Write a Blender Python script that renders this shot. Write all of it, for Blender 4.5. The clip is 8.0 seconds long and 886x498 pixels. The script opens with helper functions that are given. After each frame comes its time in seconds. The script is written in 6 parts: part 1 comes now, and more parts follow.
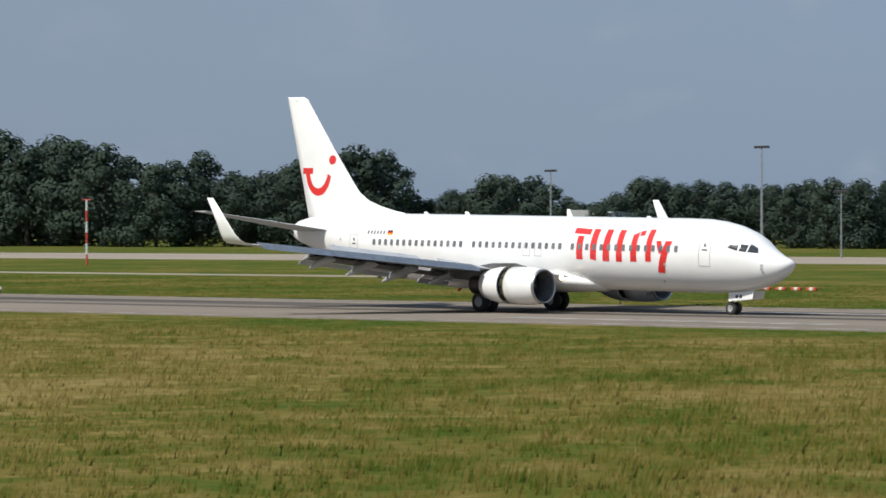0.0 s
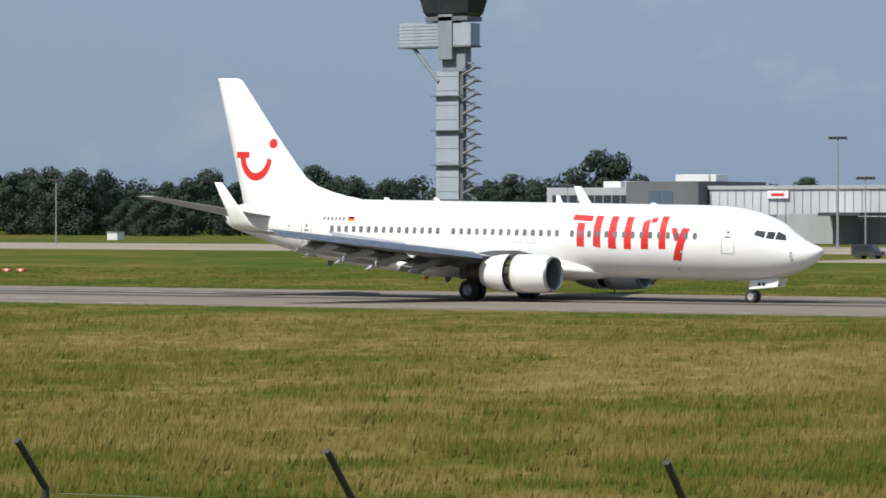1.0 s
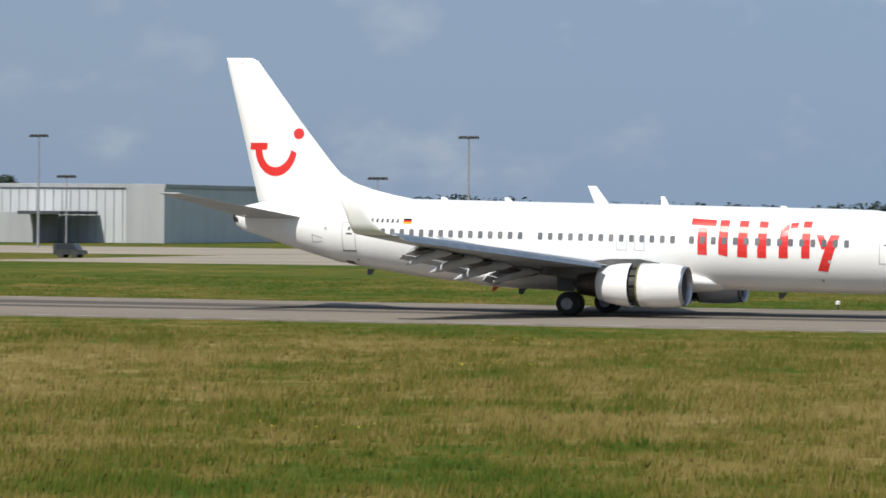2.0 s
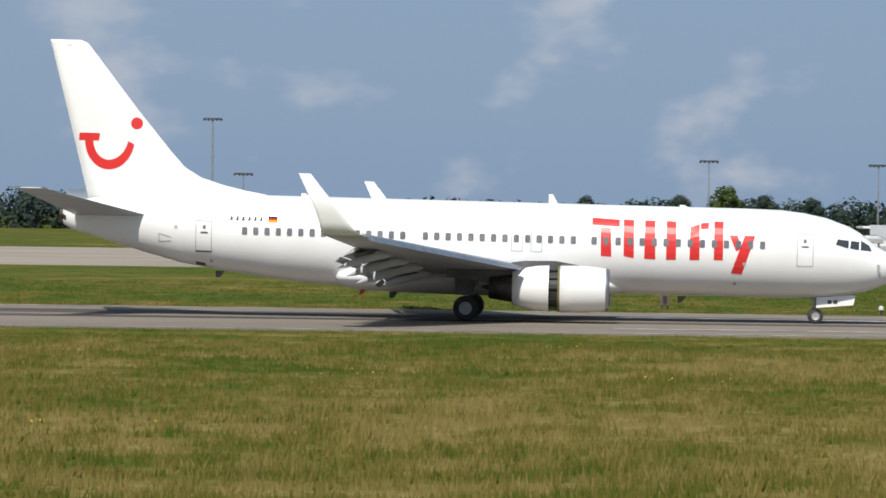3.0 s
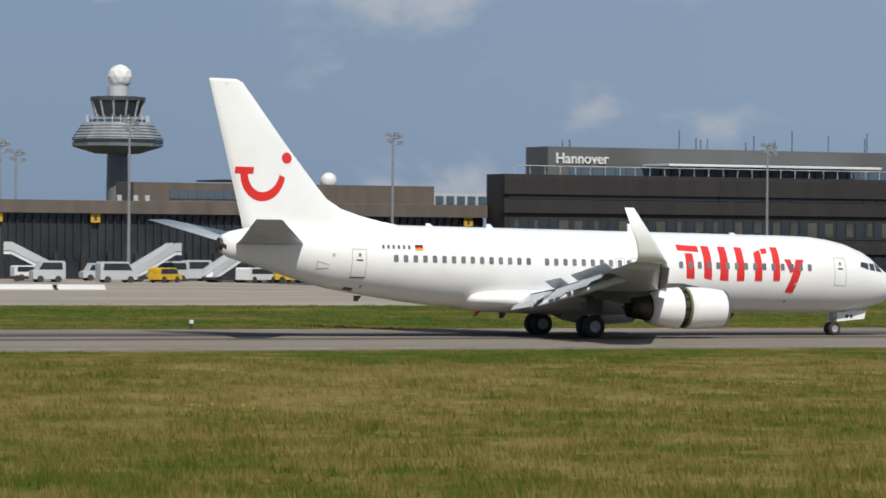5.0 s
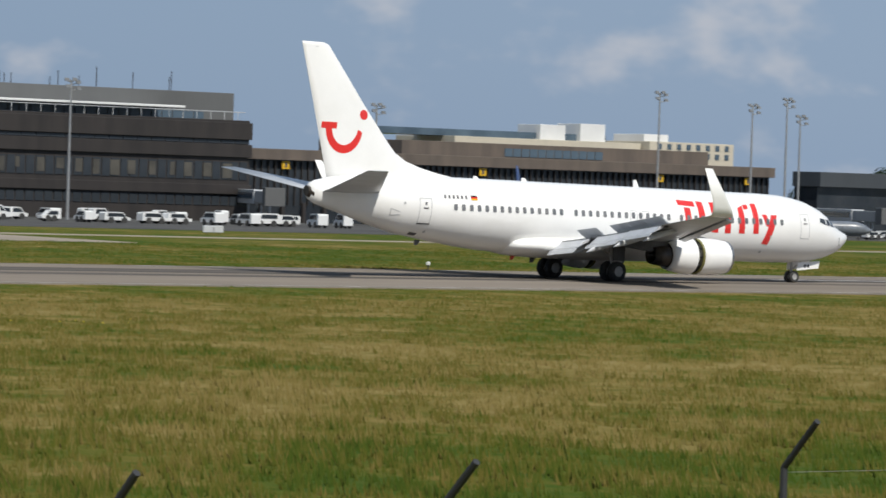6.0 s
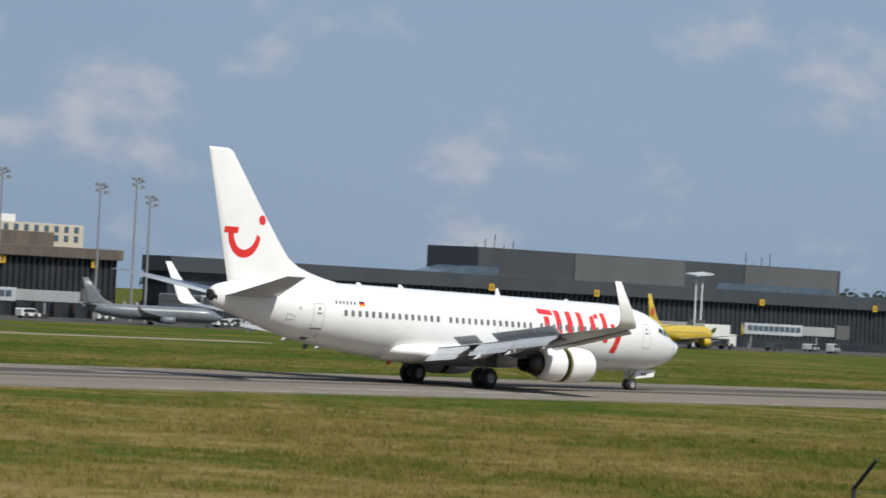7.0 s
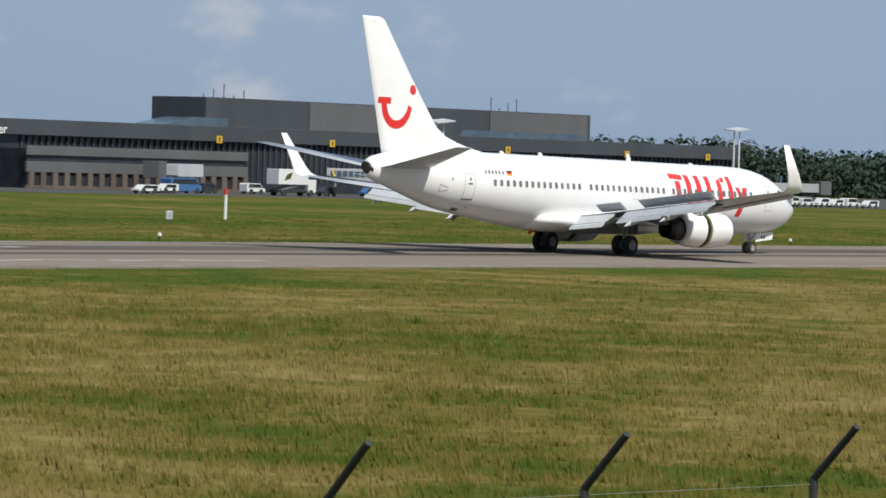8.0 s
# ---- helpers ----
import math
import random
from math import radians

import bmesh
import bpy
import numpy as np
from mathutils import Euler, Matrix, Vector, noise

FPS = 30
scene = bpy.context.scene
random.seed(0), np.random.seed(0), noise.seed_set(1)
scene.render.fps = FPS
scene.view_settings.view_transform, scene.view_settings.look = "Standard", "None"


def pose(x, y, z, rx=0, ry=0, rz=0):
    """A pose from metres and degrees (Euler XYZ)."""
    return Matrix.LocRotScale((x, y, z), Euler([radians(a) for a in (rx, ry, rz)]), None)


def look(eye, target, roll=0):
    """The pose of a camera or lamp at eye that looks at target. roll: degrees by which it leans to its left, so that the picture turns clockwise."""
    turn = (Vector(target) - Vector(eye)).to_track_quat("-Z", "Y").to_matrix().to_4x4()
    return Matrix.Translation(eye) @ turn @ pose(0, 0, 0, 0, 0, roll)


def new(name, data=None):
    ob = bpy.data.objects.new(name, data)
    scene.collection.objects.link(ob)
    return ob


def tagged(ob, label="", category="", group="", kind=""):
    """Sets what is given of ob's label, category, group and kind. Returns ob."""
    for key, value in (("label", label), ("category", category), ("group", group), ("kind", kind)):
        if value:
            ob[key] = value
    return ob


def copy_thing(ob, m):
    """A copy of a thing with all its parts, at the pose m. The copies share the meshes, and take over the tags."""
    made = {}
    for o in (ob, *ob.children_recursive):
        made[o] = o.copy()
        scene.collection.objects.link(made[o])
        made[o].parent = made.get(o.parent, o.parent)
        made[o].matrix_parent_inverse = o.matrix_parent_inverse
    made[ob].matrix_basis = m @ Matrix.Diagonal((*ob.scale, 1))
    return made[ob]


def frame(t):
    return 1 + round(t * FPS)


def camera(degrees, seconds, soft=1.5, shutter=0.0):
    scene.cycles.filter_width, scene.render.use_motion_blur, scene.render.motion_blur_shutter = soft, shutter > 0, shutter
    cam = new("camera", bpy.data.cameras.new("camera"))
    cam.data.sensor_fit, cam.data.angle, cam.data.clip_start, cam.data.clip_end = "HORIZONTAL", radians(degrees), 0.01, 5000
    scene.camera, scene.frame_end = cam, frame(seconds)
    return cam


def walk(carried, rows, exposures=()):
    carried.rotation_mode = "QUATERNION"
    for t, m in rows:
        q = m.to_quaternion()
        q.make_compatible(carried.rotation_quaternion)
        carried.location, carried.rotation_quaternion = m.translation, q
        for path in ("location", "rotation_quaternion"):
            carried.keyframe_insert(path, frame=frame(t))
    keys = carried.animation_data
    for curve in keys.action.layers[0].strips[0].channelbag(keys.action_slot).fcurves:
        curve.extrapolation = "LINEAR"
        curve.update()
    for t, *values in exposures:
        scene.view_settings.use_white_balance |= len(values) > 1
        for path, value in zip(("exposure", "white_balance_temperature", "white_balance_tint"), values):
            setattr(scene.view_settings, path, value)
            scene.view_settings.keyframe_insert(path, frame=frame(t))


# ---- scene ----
# ---------------------------------------------------------------- camera
def aim(x, y, z, pan, tilt, roll):
    """A camera pose: pan in degrees from north towards east, tilt up, roll."""
    return pose(x, y, z, 90 + tilt, 0, -pan) @ pose(0, 0, 0, 0, 0, roll)


cam = camera(13.55, 8.0, soft=1.6, shutter=0.05)
walk(cam, [
    (0.0, aim(-16.57, -151.02, 4.80, -44.85, -0.360, -0.132)),
    (0.2, aim(-10.94, -156.03, 4.80, -42.285, -0.757, -0.311)),
    (0.4, aim(-5.70, -161.42, 4.80, -40.294, -0.627, -0.496)),
    (0.5, aim(-3.25, -164.26, 4.80, -39.21, -0.499, -0.561)),
    (0.6, aim(-0.90, -167.18, 4.80, -38.157, -0.595, -0.470)),
    (0.8, aim(2.27, -171.67, 4.80, -35.126, -0.562, -0.243)),
    (1.0, aim(2.66, -172.62, 4.80, -32.982, -0.571, -0.006)),
    (1.2, aim(2.06, -172.04, 4.80, -31.121, -0.699, 0.153)),
    (1.5, aim(1.28, -171.10, 4.80, -26.251, -0.633, 0.472)),
    (1.7, aim(0.98, -170.72, 4.80, -24.718, -0.588, 0.464)),
    (2.8, aim(-0.00, -168.38, 4.80, -5.240, -0.531, 0.675)),
    (3.0, aim(-0.01, -168.17, 4.80, -2.993, -0.556, 0.726)),
    (3.5, aim(0.07, -167.65, 4.80, 4.609, -0.462, 1.363)),
    (4.0, aim(0.29, -167.15, 4.80, 11.348, -0.091, 1.413)),
    (4.5, aim(0.62, -166.70, 4.80, 19.806, 0.302, 1.965)),
    (4.7, aim(0.78, -166.54, 4.80, 21.838, 0.212, 1.123)),
    (5.8, aim(2.05, -165.55, 4.80, 33.701, -0.915, 1.685)),
    (6.0, aim(2.61, -165.03, 4.80, 35.716, -0.910, 1.821)),
    (6.2, aim(3.19, -164.53, 4.80, 40.162, -0.861, 1.958)),
    (6.5, aim(6.36, -161.32, 4.80, 43.434, -0.451, 2.173)),
    (6.8, aim(13.94, -154.04, 4.80, 43.738, -0.274, 2.529)),
    (6.9, aim(16.58, -151.73, 4.80, 44.030, 0.218, 2.645)),
    (7.0, aim(19.27, -149.47, 4.80, 45.367, 0.799, 2.987)),
    (7.1, aim(22.16, -147.13, 4.80, 46.868, 0.822, 2.553)),
    (7.2, aim(25.09, -144.84, 4.80, 47.523, 0.405, 2.345)),
    (7.4, aim(31.07, -140.42, 4.80, 47.168, -0.420, 1.927)),
    (7.5, aim(34.12, -138.28, 4.80, 47.228, -0.964, 1.677)),
    (7.6, aim(37.06, -136.33, 4.80, 47.379, -1.350, 1.728)),
    (7.8, aim(43.03, -132.54, 4.80, 47.972, -1.542, 1.750)),
    (8.0, aim(45.59, -131.72, 4.80, 49.020, -1.308, 1.789)),
], exposures=((0, 0.0), (0.5, 0.12), (1.5, 0.1), (3.0, 0.02), (3.5, -0.06), (4.0, -0.15), (4.6, -0.24), (5.8, -0.12), (6.5, -0.14), (7.0, -0.14), (7.4, -0.32), (7.6, -0.28), (8.0, -0.04)))

# ---------------------------------------------------------------- world, sun
SUN_AZ, SUN_EL = 193.0, 49.0      # where the sun stands: degrees from north over east, and up


def make_world():
    w = bpy.data.worlds.new("sky")
    scene.world = w
    w.use_nodes = True
    nt = w.node_tree
    n, l = nt.nodes, nt.links
    n.clear()
    out = n.new("ShaderNodeOutputWorld")
    bg = n.new("ShaderNodeBackground")
    sky = n.new("ShaderNodeTexSky")
    sky.sky_type = "NISHITA"
    sky.sun_disc = False
    sky.sun_elevation = radians(SUN_EL)
    sky.sun_rotation = radians(SUN_AZ)
    sky.dust_density = 1.5
    sky.ozone_density = 3.0
    haze = n.new("ShaderNodeMix")
    haze.data_type = "RGBA"
    haze.inputs[0].default_value = 0.86
    l.new(sky.outputs[0], haze.inputs[6])
    co = n.new("ShaderNodeTexCoord")
    sep = n.new("ShaderNodeSeparateXYZ")
    l.new(co.outputs["Generated"], sep.inputs[0])
    west = n.new("ShaderNodeMapRange")
    west.inputs[1].default_value, west.inputs[2].default_value = -0.8, -0.1
    l.new(sep.outputs[0], west.inputs[0])
    tone = n.new("ShaderNodeMix")
    tone.data_type = "RGBA"
    tone.inputs[6].default_value = (3.4, 4.4, 5.85, 1)
    tone.inputs[7].default_value = (3.35, 4.75, 6.9, 1)
    l.new(west.outputs[0], tone.inputs[0])
    east = n.new("ShaderNodeMapRange")
    east.inputs[1].default_value, east.inputs[2].default_value = 0.35, 0.72
    l.new(sep.outputs[0], east.inputs[0])
    glow = n.new("ShaderNodeMix")
    glow.data_type = "RGBA"
    glow.inputs[7].default_value = (4.15, 5.6, 7.8, 1)
    l.new(east.outputs[0], glow.inputs[0])
    l.new(tone.outputs[2], glow.inputs[6])
    l.new(glow.outputs[2], haze.inputs[7])
    mp = n.new("ShaderNodeMapping")
    mp.inputs["Scale"].default_value = (24.0, 24.0, 40.0)
    l.new(co.outputs["Generated"], mp.inputs[0])
    nz = n.new("ShaderNodeTexNoise")
    nz.inputs["Scale"].default_value = 1.0
    nz.inputs["Detail"].default_value = 4.0
    nz.inputs["Roughness"].default_value = 0.52
    nz.inputs["Distortion"].default_value = 0.0
    l.new(mp.outputs[0], nz.inputs["Vector"])
    rp = n.new("ShaderNodeValToRGB")
    rp.color_ramp.interpolation = "EASE"
    rp.color_ramp.elements[0].position = 0.53
    rp.color_ramp.elements[1].position = 0.74
    l.new(nz.outputs["Fac"], rp.inputs[0])
    # the cloud field thins out towards the west, as the weather does
    mr = n.new("ShaderNodeMapRange")
    mr.inputs[1].default_value, mr.inputs[2].default_value = -0.75, 0.15
    mr.inputs[3].default_value, mr.inputs[4].default_value = 0.05, 0.62
    l.new(sep.outputs[0], mr.inputs[0])
    mul = n.new("ShaderNodeMath")
    mul.operation = "MULTIPLY"
    l.new(rp.outputs[0], mul.inputs[0])
    l.new(mr.outputs[0], mul.inputs[1])
    cl = n.new("ShaderNodeMix")
    cl.data_type = "RGBA"
    cl.inputs[7].default_value = (8.2, 8.2, 8.6, 1)
    l.new(mul.outputs[0], cl.inputs[0])
    l.new(haze.outputs[2], cl.inputs[6])
    l.new(cl.outputs[2], bg.inputs[0])
    bg.inputs[1].default_value = 0.075
    l.new(bg.outputs[0], out.inputs[0])


make_world()
sun = new("sun", bpy.data.lights.new("sun", "SUN"))
sun.data.energy, sun.data.angle, sun.data.color = 4.5, radians(0.55), (1.0, 0.95, 0.86)
az, el = radians(SUN_AZ), radians(SUN_EL)
sun_way = Vector((math.sin(az) * math.cos(el), math.cos(az) * math.cos(el), math.sin(el)))
sun.matrix_world = look(sun_way * 300, (0, 0, 0))


# ---------------------------------------------------------------- materials
def material(name, base, rough=0.6, metal=0.0, alt=None, scale=2.0, detail=5.0, mix=(0.35, 0.65), bump=0.0, bump_scale=None,
             stretch=(1, 1, 1), coat=0.0, spec=0.5, fine=0.12, glow=None):
    """A node material: a base colour that drifts towards alt in blotches, fine grain, and relief."""
    m = bpy.data.materials.new(name)
    m.use_nodes = True
    nt = m.node_tree
    n, l = nt.nodes, nt.links
    b = n["Principled BSDF"]
    b.inputs["Roughness"].default_value = rough
    b.inputs["Metallic"].default_value = metal
    b.inputs["Coat Weight"].default_value = coat
    b.inputs["Specular IOR Level"].default_value = spec
    alt = alt or tuple(c * 0.8 for c in base)
    co = n.new("ShaderNodeTexCoord")
    mp = n.new("ShaderNodeMapping")
    mp.inputs["Scale"].default_value = stretch
    l.new(co.outputs["Object"], mp.inputs[0])
    nz = n.new("ShaderNodeTexNoise")
    nz.inputs["Scale"].default_value = scale
    nz.inputs["Detail"].default_value = detail
    l.new(mp.outputs[0], nz.inputs["Vector"])
    rp = n.new("ShaderNodeValToRGB")
    rp.color_ramp.elements[0].position, rp.color_ramp.elements[1].position = mix
    rp.color_ramp.elements[0].color = (*base, 1)
    rp.color_ramp.elements[1].color = (*alt, 1)
    l.new(nz.outputs["Fac"], rp.inputs[0])
    nf = n.new("ShaderNodeTexNoise")
    nf.inputs["Scale"].default_value = scale * 14
    nf.inputs["Detail"].default_value = 3.0
    l.new(mp.outputs[0], nf.inputs["Vector"])
    mr = n.new("ShaderNodeMapRange")
    mr.inputs[3].default_value, mr.inputs[4].default_value = 1 - fine, 1 + fine
    l.new(nf.outputs["Fac"], mr.inputs[0])
    mx = n.new("ShaderNodeMix")
    mx.data_type, mx.blend_type = "RGBA", "MULTIPLY"
    mx.inputs[0].default_value = 1.0
    l.new(rp.outputs[0], mx.inputs[6])
    l.new(mr.outputs[0], mx.inputs[7])
    l.new(mx.outputs[2], b.inputs["Base Color"])
    if bump:
        bp = n.new("ShaderNodeBump")
        bp.inputs["Strength"].default_value = bump
        bp.inputs["Distance"].default_value = 0.05
        nb = n.new("ShaderNodeTexNoise")
        nb.inputs["Scale"].default_value = bump_scale or scale * 8
        nb.inputs["Detail"].default_value = 4.0
        l.new(mp.outputs[0], nb.inputs["Vector"])
        l.new(nb.outputs["Fac"], bp.inputs["Height"])
        l.new(bp.outputs[0], b.inputs["Normal"])
    if glow:
        b.inputs["Emission Color"].default_value = (*glow[0], 1)
        b.inputs["Emission Strength"].default_value = glow[1]
    return m


def grass_material(name, island=False):
    """Meadow colours: green and straw patches at several sizes."""
    m = bpy.data.materials.new(name)
    m.use_nodes = True
    nt = m.node_tree
    n, l = nt.nodes, nt.links
    b = n["Principled BSDF"]
    b.inputs["Roughness"].default_value = 0.9
    b.inputs["Specular IOR Level"].default_value = 0.03
    geo = n.new("ShaderNodeNewGeometry")
    mp = n.new("ShaderNodeMapping")
    mp.inputs["Scale"].default_value = (1.0, 0.8, 0.0)
    l.new(geo.outputs["Position"], mp.inputs[0])

    def noise_at(scale, detail):
        nz = n.new("ShaderNodeTexNoise")
        nz.inputs["Scale"].default_value = scale
        nz.inputs["Detail"].default_value = detail
        nz.inputs["Roughness"].default_value = 0.6
        l.new(mp.outputs[0], nz.inputs["Vector"])
        return nz

    def math_node(op, a, c):
        k = n.new("ShaderNodeMath")
        k.operation = op
        for i, v in enumerate((a, c)):
            if hasattr(v, "is_linked"):
                l.new(v, k.inputs[i])
            else:
                k.inputs[i].default_value = v
        return k.outputs[0]

    big, mid, small = noise_at(0.05, 5), noise_at(0.34, 5), noise_at(1.5, 3)
    v = math_node("MULTIPLY", big.outputs["Fac"], 0.56)
    v = math_node("ADD", v, math_node("MULTIPLY", mid.outputs["Fac"], 0.62))
    v = math_node("ADD", v, math_node("MULTIPLY", small.outputs["Fac"], 0.26))
    if island:
        v = math_node("ADD", v, math_node("MULTIPLY", math_node("SUBTRACT", geo.outputs["Random Per Island"], 0.45), 0.15))
    # the strip along the runway's edge is mown and greener; the far field is greener too
    sep = n.new("ShaderNodeSeparateXYZ")
    l.new(geo.outputs["Position"], sep.inputs[0])
    far = n.new("ShaderNodeMapRange")
    far.inputs[1].default_value, far.inputs[2].default_value = -38.0, -26.0
    far.inputs[3].default_value, far.inputs[4].default_value = 0.0, -0.07
    l.new(sep.outputs[1], far.inputs[0])
    v = math_node("ADD", v, far.outputs[0])
    strip = n.new("ShaderNodeMapRange")
    strip.inputs[1].default_value, strip.inputs[2].default_value = 10.0, 20.0
    strip.inputs[3].default_value, strip.inputs[4].default_value = 0.0, -0.015
    l.new(sep.outputs[1], strip.inputs[0])
    v = math_node("ADD", v, strip.outputs[0])
    near = n.new("ShaderNodeMapRange")
    near.inputs[1].default_value, near.inputs[2].default_value = -114.0, -94.0
    near.inputs[3].default_value, near.inputs[4].default_value = -0.165, -0.125
    l.new(sep.outputs[1], near.inputs[0])
    v = math_node("ADD", v, near.outputs[0])
    rp = n.new("ShaderNodeValToRGB")
    e = rp.color_ramp.elements
    e[0].position, e[0].color = 0.43, (0.05, 0.084, 0.012, 1)
    e[1].position, e[1].color = 0.71, (0.23, 0.18, 0.066, 1)
    k = e.new(0.52)
    k.color = (0.086, 0.098, 0.016, 1)
    k = e.new(0.59)
    k.color = (0.138, 0.115, 0.028, 1)
    l.new(v, rp.inputs[0])
    l.new(rp.outputs[0], b.inputs["Base Color"])
    if island:
        # blades scatter light between them: shade them nearly as the turf they stand in
        soft = n.new("ShaderNodeVectorMath")
        soft.operation = "MULTIPLY_ADD"
        soft.inputs[1].default_value = (0.45, 0.45, 0.45)
        soft.inputs[2].default_value = (0.0, 0.0, 1.0)
        l.new(geo.outputs["Normal"], soft.inputs[0])
        unit = n.new("ShaderNodeVectorMath")
        unit.operation = "NORMALIZE"
        l.new(soft.outputs[0], unit.inputs[0])
        l.new(unit.outputs[0], b.inputs["Normal"])
        thin = n.new("ShaderNodeBsdfTranslucent")
        l.new(rp.outputs[0], thin.inputs[0])
        both = n.new("ShaderNodeMixShader")
        both.inputs[0].default_value = 0.25
        l.new(b.outputs[0], both.inputs[1])
        l.new(thin.outputs[0], both.inputs[2])
        l.new(both.outputs[0], n["Material Output"].inputs[0])
    else:
        bp = n.new("ShaderNodeBump")
        bp.inputs["Strength"].default_value = 0.2
        bp.inputs["Distance"].default_value = 0.25
        l.new(noise_at(3.5, 6).outputs["Fac"], bp.inputs["Height"])
        l.new(bp.outputs[0], b.inputs["Normal"])
    return m


def leaf_material(name, dark, light):
    m = bpy.data.materials.new(name)
    m.use_nodes = True
    nt = m.node_tree
    n, l = nt.nodes, nt.links
    b = n["Principled BSDF"]
    b.inputs["Roughness"].default_value = 0.85
    b.inputs["Specular IOR Level"].default_value = 0.05
    geo = n.new("ShaderNodeNewGeometry")
    info = n.new("ShaderNodeObjectInfo")
    rp = n.new("ShaderNodeValToRGB")
    rp.color_ramp.elements[0].color = (*dark, 1)
    rp.color_ramp.elements[1].color = (*light, 1)
    ad = n.new("ShaderNodeMath")
    ad.operation = "MULTIPLY_ADD"
    ad.inputs[1].default_value = 0.6
    sc = n.new("ShaderNodeMath")
    sc.operation = "MULTIPLY"
    sc.inputs[1].default_value = 0.4
    l.new(info.outputs["Random"], sc.inputs[0])
    l.new(geo.outputs["Random Per Island"], ad.inputs[0])
    l.new(sc.outputs[0], ad.inputs[2])
    l.new(ad.outputs[0], rp.inputs[0])
    l.new(rp.outputs[0], b.inputs["Base Color"])
    return m


M = {}
M["paint"] = material("white_aircraft_paint", (0.88, 0.88, 0.87), 0.28, alt=(0.84, 0.84, 0.825), scale=0.6, coat=0.4, fine=0.02)
M["red"] = material("red_livery_paint", (0.72, 0.035, 0.03), 0.3, alt=(0.66, 0.03, 0.03), coat=0.4, fine=0.03)
M["grey_paint"] = material("grey_wing_paint", (0.5, 0.52, 0.55), 0.38, alt=(0.44, 0.46, 0.48), scale=0.8, stretch=(0.6, 2, 1), fine=0.05)
# dark small parts, and painted shade on the flap cove and main gear doors
M["dark_paint_shade"] = material("dark_wing_cove", (0.12, 0.12, 0.125), 0.6, alt=(0.07, 0.07, 0.07), scale=1.5)
M["line"] = material("panel_seam_grey", (0.52, 0.53, 0.54), 0.5)
M["marking_grey"] = material("faded_grey_marking", (0.15, 0.15, 0.16), 0.7, spec=0.08)
M["marking"] = material("dark_grey_marking", (0.09, 0.09, 0.1), 0.5)
M["metal"] = material("bare_metal", (0.5, 0.51, 0.53), 0.42, 1.0, scale=3)
M["duct"] = material("grey_inlet_duct", (0.16, 0.165, 0.17), 0.5, scale=3)
M["burnt"] = material("burnt_exhaust_metal", (0.1, 0.085, 0.075), 0.45, 0.8, alt=(0.05, 0.045, 0.04), scale=2)
M["cascade"] = material("reverser_cascade", (0.05, 0.048, 0.04), 0.6, alt=(0.025, 0.025, 0.02), scale=6, stretch=(6, 1, 1))
M["olive"] = material("olive_primer", (0.2, 0.19, 0.06), 0.6, alt=(0.14, 0.13, 0.05), scale=5)
M["black"] = material("dark_cavity", (0.02, 0.02, 0.022), 0.6)
M["rubber"] = material("tyre_rubber", (0.03, 0.03, 0.03), 0.75, alt=(0.05, 0.05, 0.048), scale=4)
M["rim"] = material("wheel_rim", (0.45, 0.45, 0.45), 0.5, 0.3, scale=5)
M["cabin_glass"] = material("cabin_window", (0.13, 0.14, 0.155), 0.15, alt=(0.21, 0.21, 0.215), scale=1.2)
M["cockpit_glass"] = material("cockpit_glass", (0.05, 0.058, 0.068), 0.1)
M["lamp"] = material("landing_lamp", (1, 0.95, 0.8), 0.3, glow=((1.0, 0.8, 0.5), 6.0))
M["black_flag"] = material("flag_black", (0.02, 0.02, 0.02), 0.7, spec=0.08)
M["gold_flag"] = material("flag_gold", (0.75, 0.45, 0.03), 0.7, spec=0.08)
M["flag_red"] = material("flag_red", (0.6, 0.03, 0.03), 0.7, spec=0.08)
M["ground"] = grass_material("meadow")
M["tuft"] = grass_material("grass_blades", True)
M["flower"] = material("yellow_flower", (0.62, 0.5, 0.03), 0.7)
M["asphalt"] = material("runway_asphalt", (0.2, 0.172, 0.142), 0.95, alt=(0.25, 0.215, 0.178), scale=0.12, stretch=(0.2, 1.0, 1), fine=0.1, spec=0.03)
M["rubbered"] = material("tyre_marks", (0.07, 0.067, 0.064), 0.85, alt=(0.165, 0.142, 0.122), scale=0.3, stretch=(0.06, 1.3, 1), mix=(0.36, 0.72), spec=0.03)
M["concrete"] = material("apron_concrete", (0.345, 0.3, 0.25), 0.95, alt=(0.27, 0.236, 0.195), scale=0.08, stretch=(0.5, 1, 1), fine=0.08, spec=0.03)
M["dark_apron"] = material("dark_apron_asphalt", (0.075, 0.075, 0.075), 0.9, alt=(0.1, 0.1, 0.098), scale=0.1, spec=0.03)
M["white_line"] = material("worn_white_marking", (0.4, 0.38, 0.36), 0.8, alt=(0.2, 0.185, 0.17), scale=0.7, mix=(0.38, 0.62), spec=0.03)
M["bark"] = material("bark", (0.09, 0.07, 0.05), 0.9, alt=(0.05, 0.04, 0.03), scale=2, bump=0.5)
# broad and far wood leaves: bluish distance haze is mixed into their colours
M["leaf"] = leaf_material("broad_leaf", (0.032, 0.048, 0.04), (0.052, 0.074, 0.052))
M["leaf_light"] = leaf_material("light_leaf", (0.035, 0.06, 0.015), (0.1, 0.13, 0.04))
M["needle"] = leaf_material("far_wood_leaf", (0.03, 0.046, 0.04), (0.05, 0.07, 0.054))
M["steel"] = material("galvanised_steel", (0.38, 0.39, 0.4), 0.45, 0.5, scale=2)
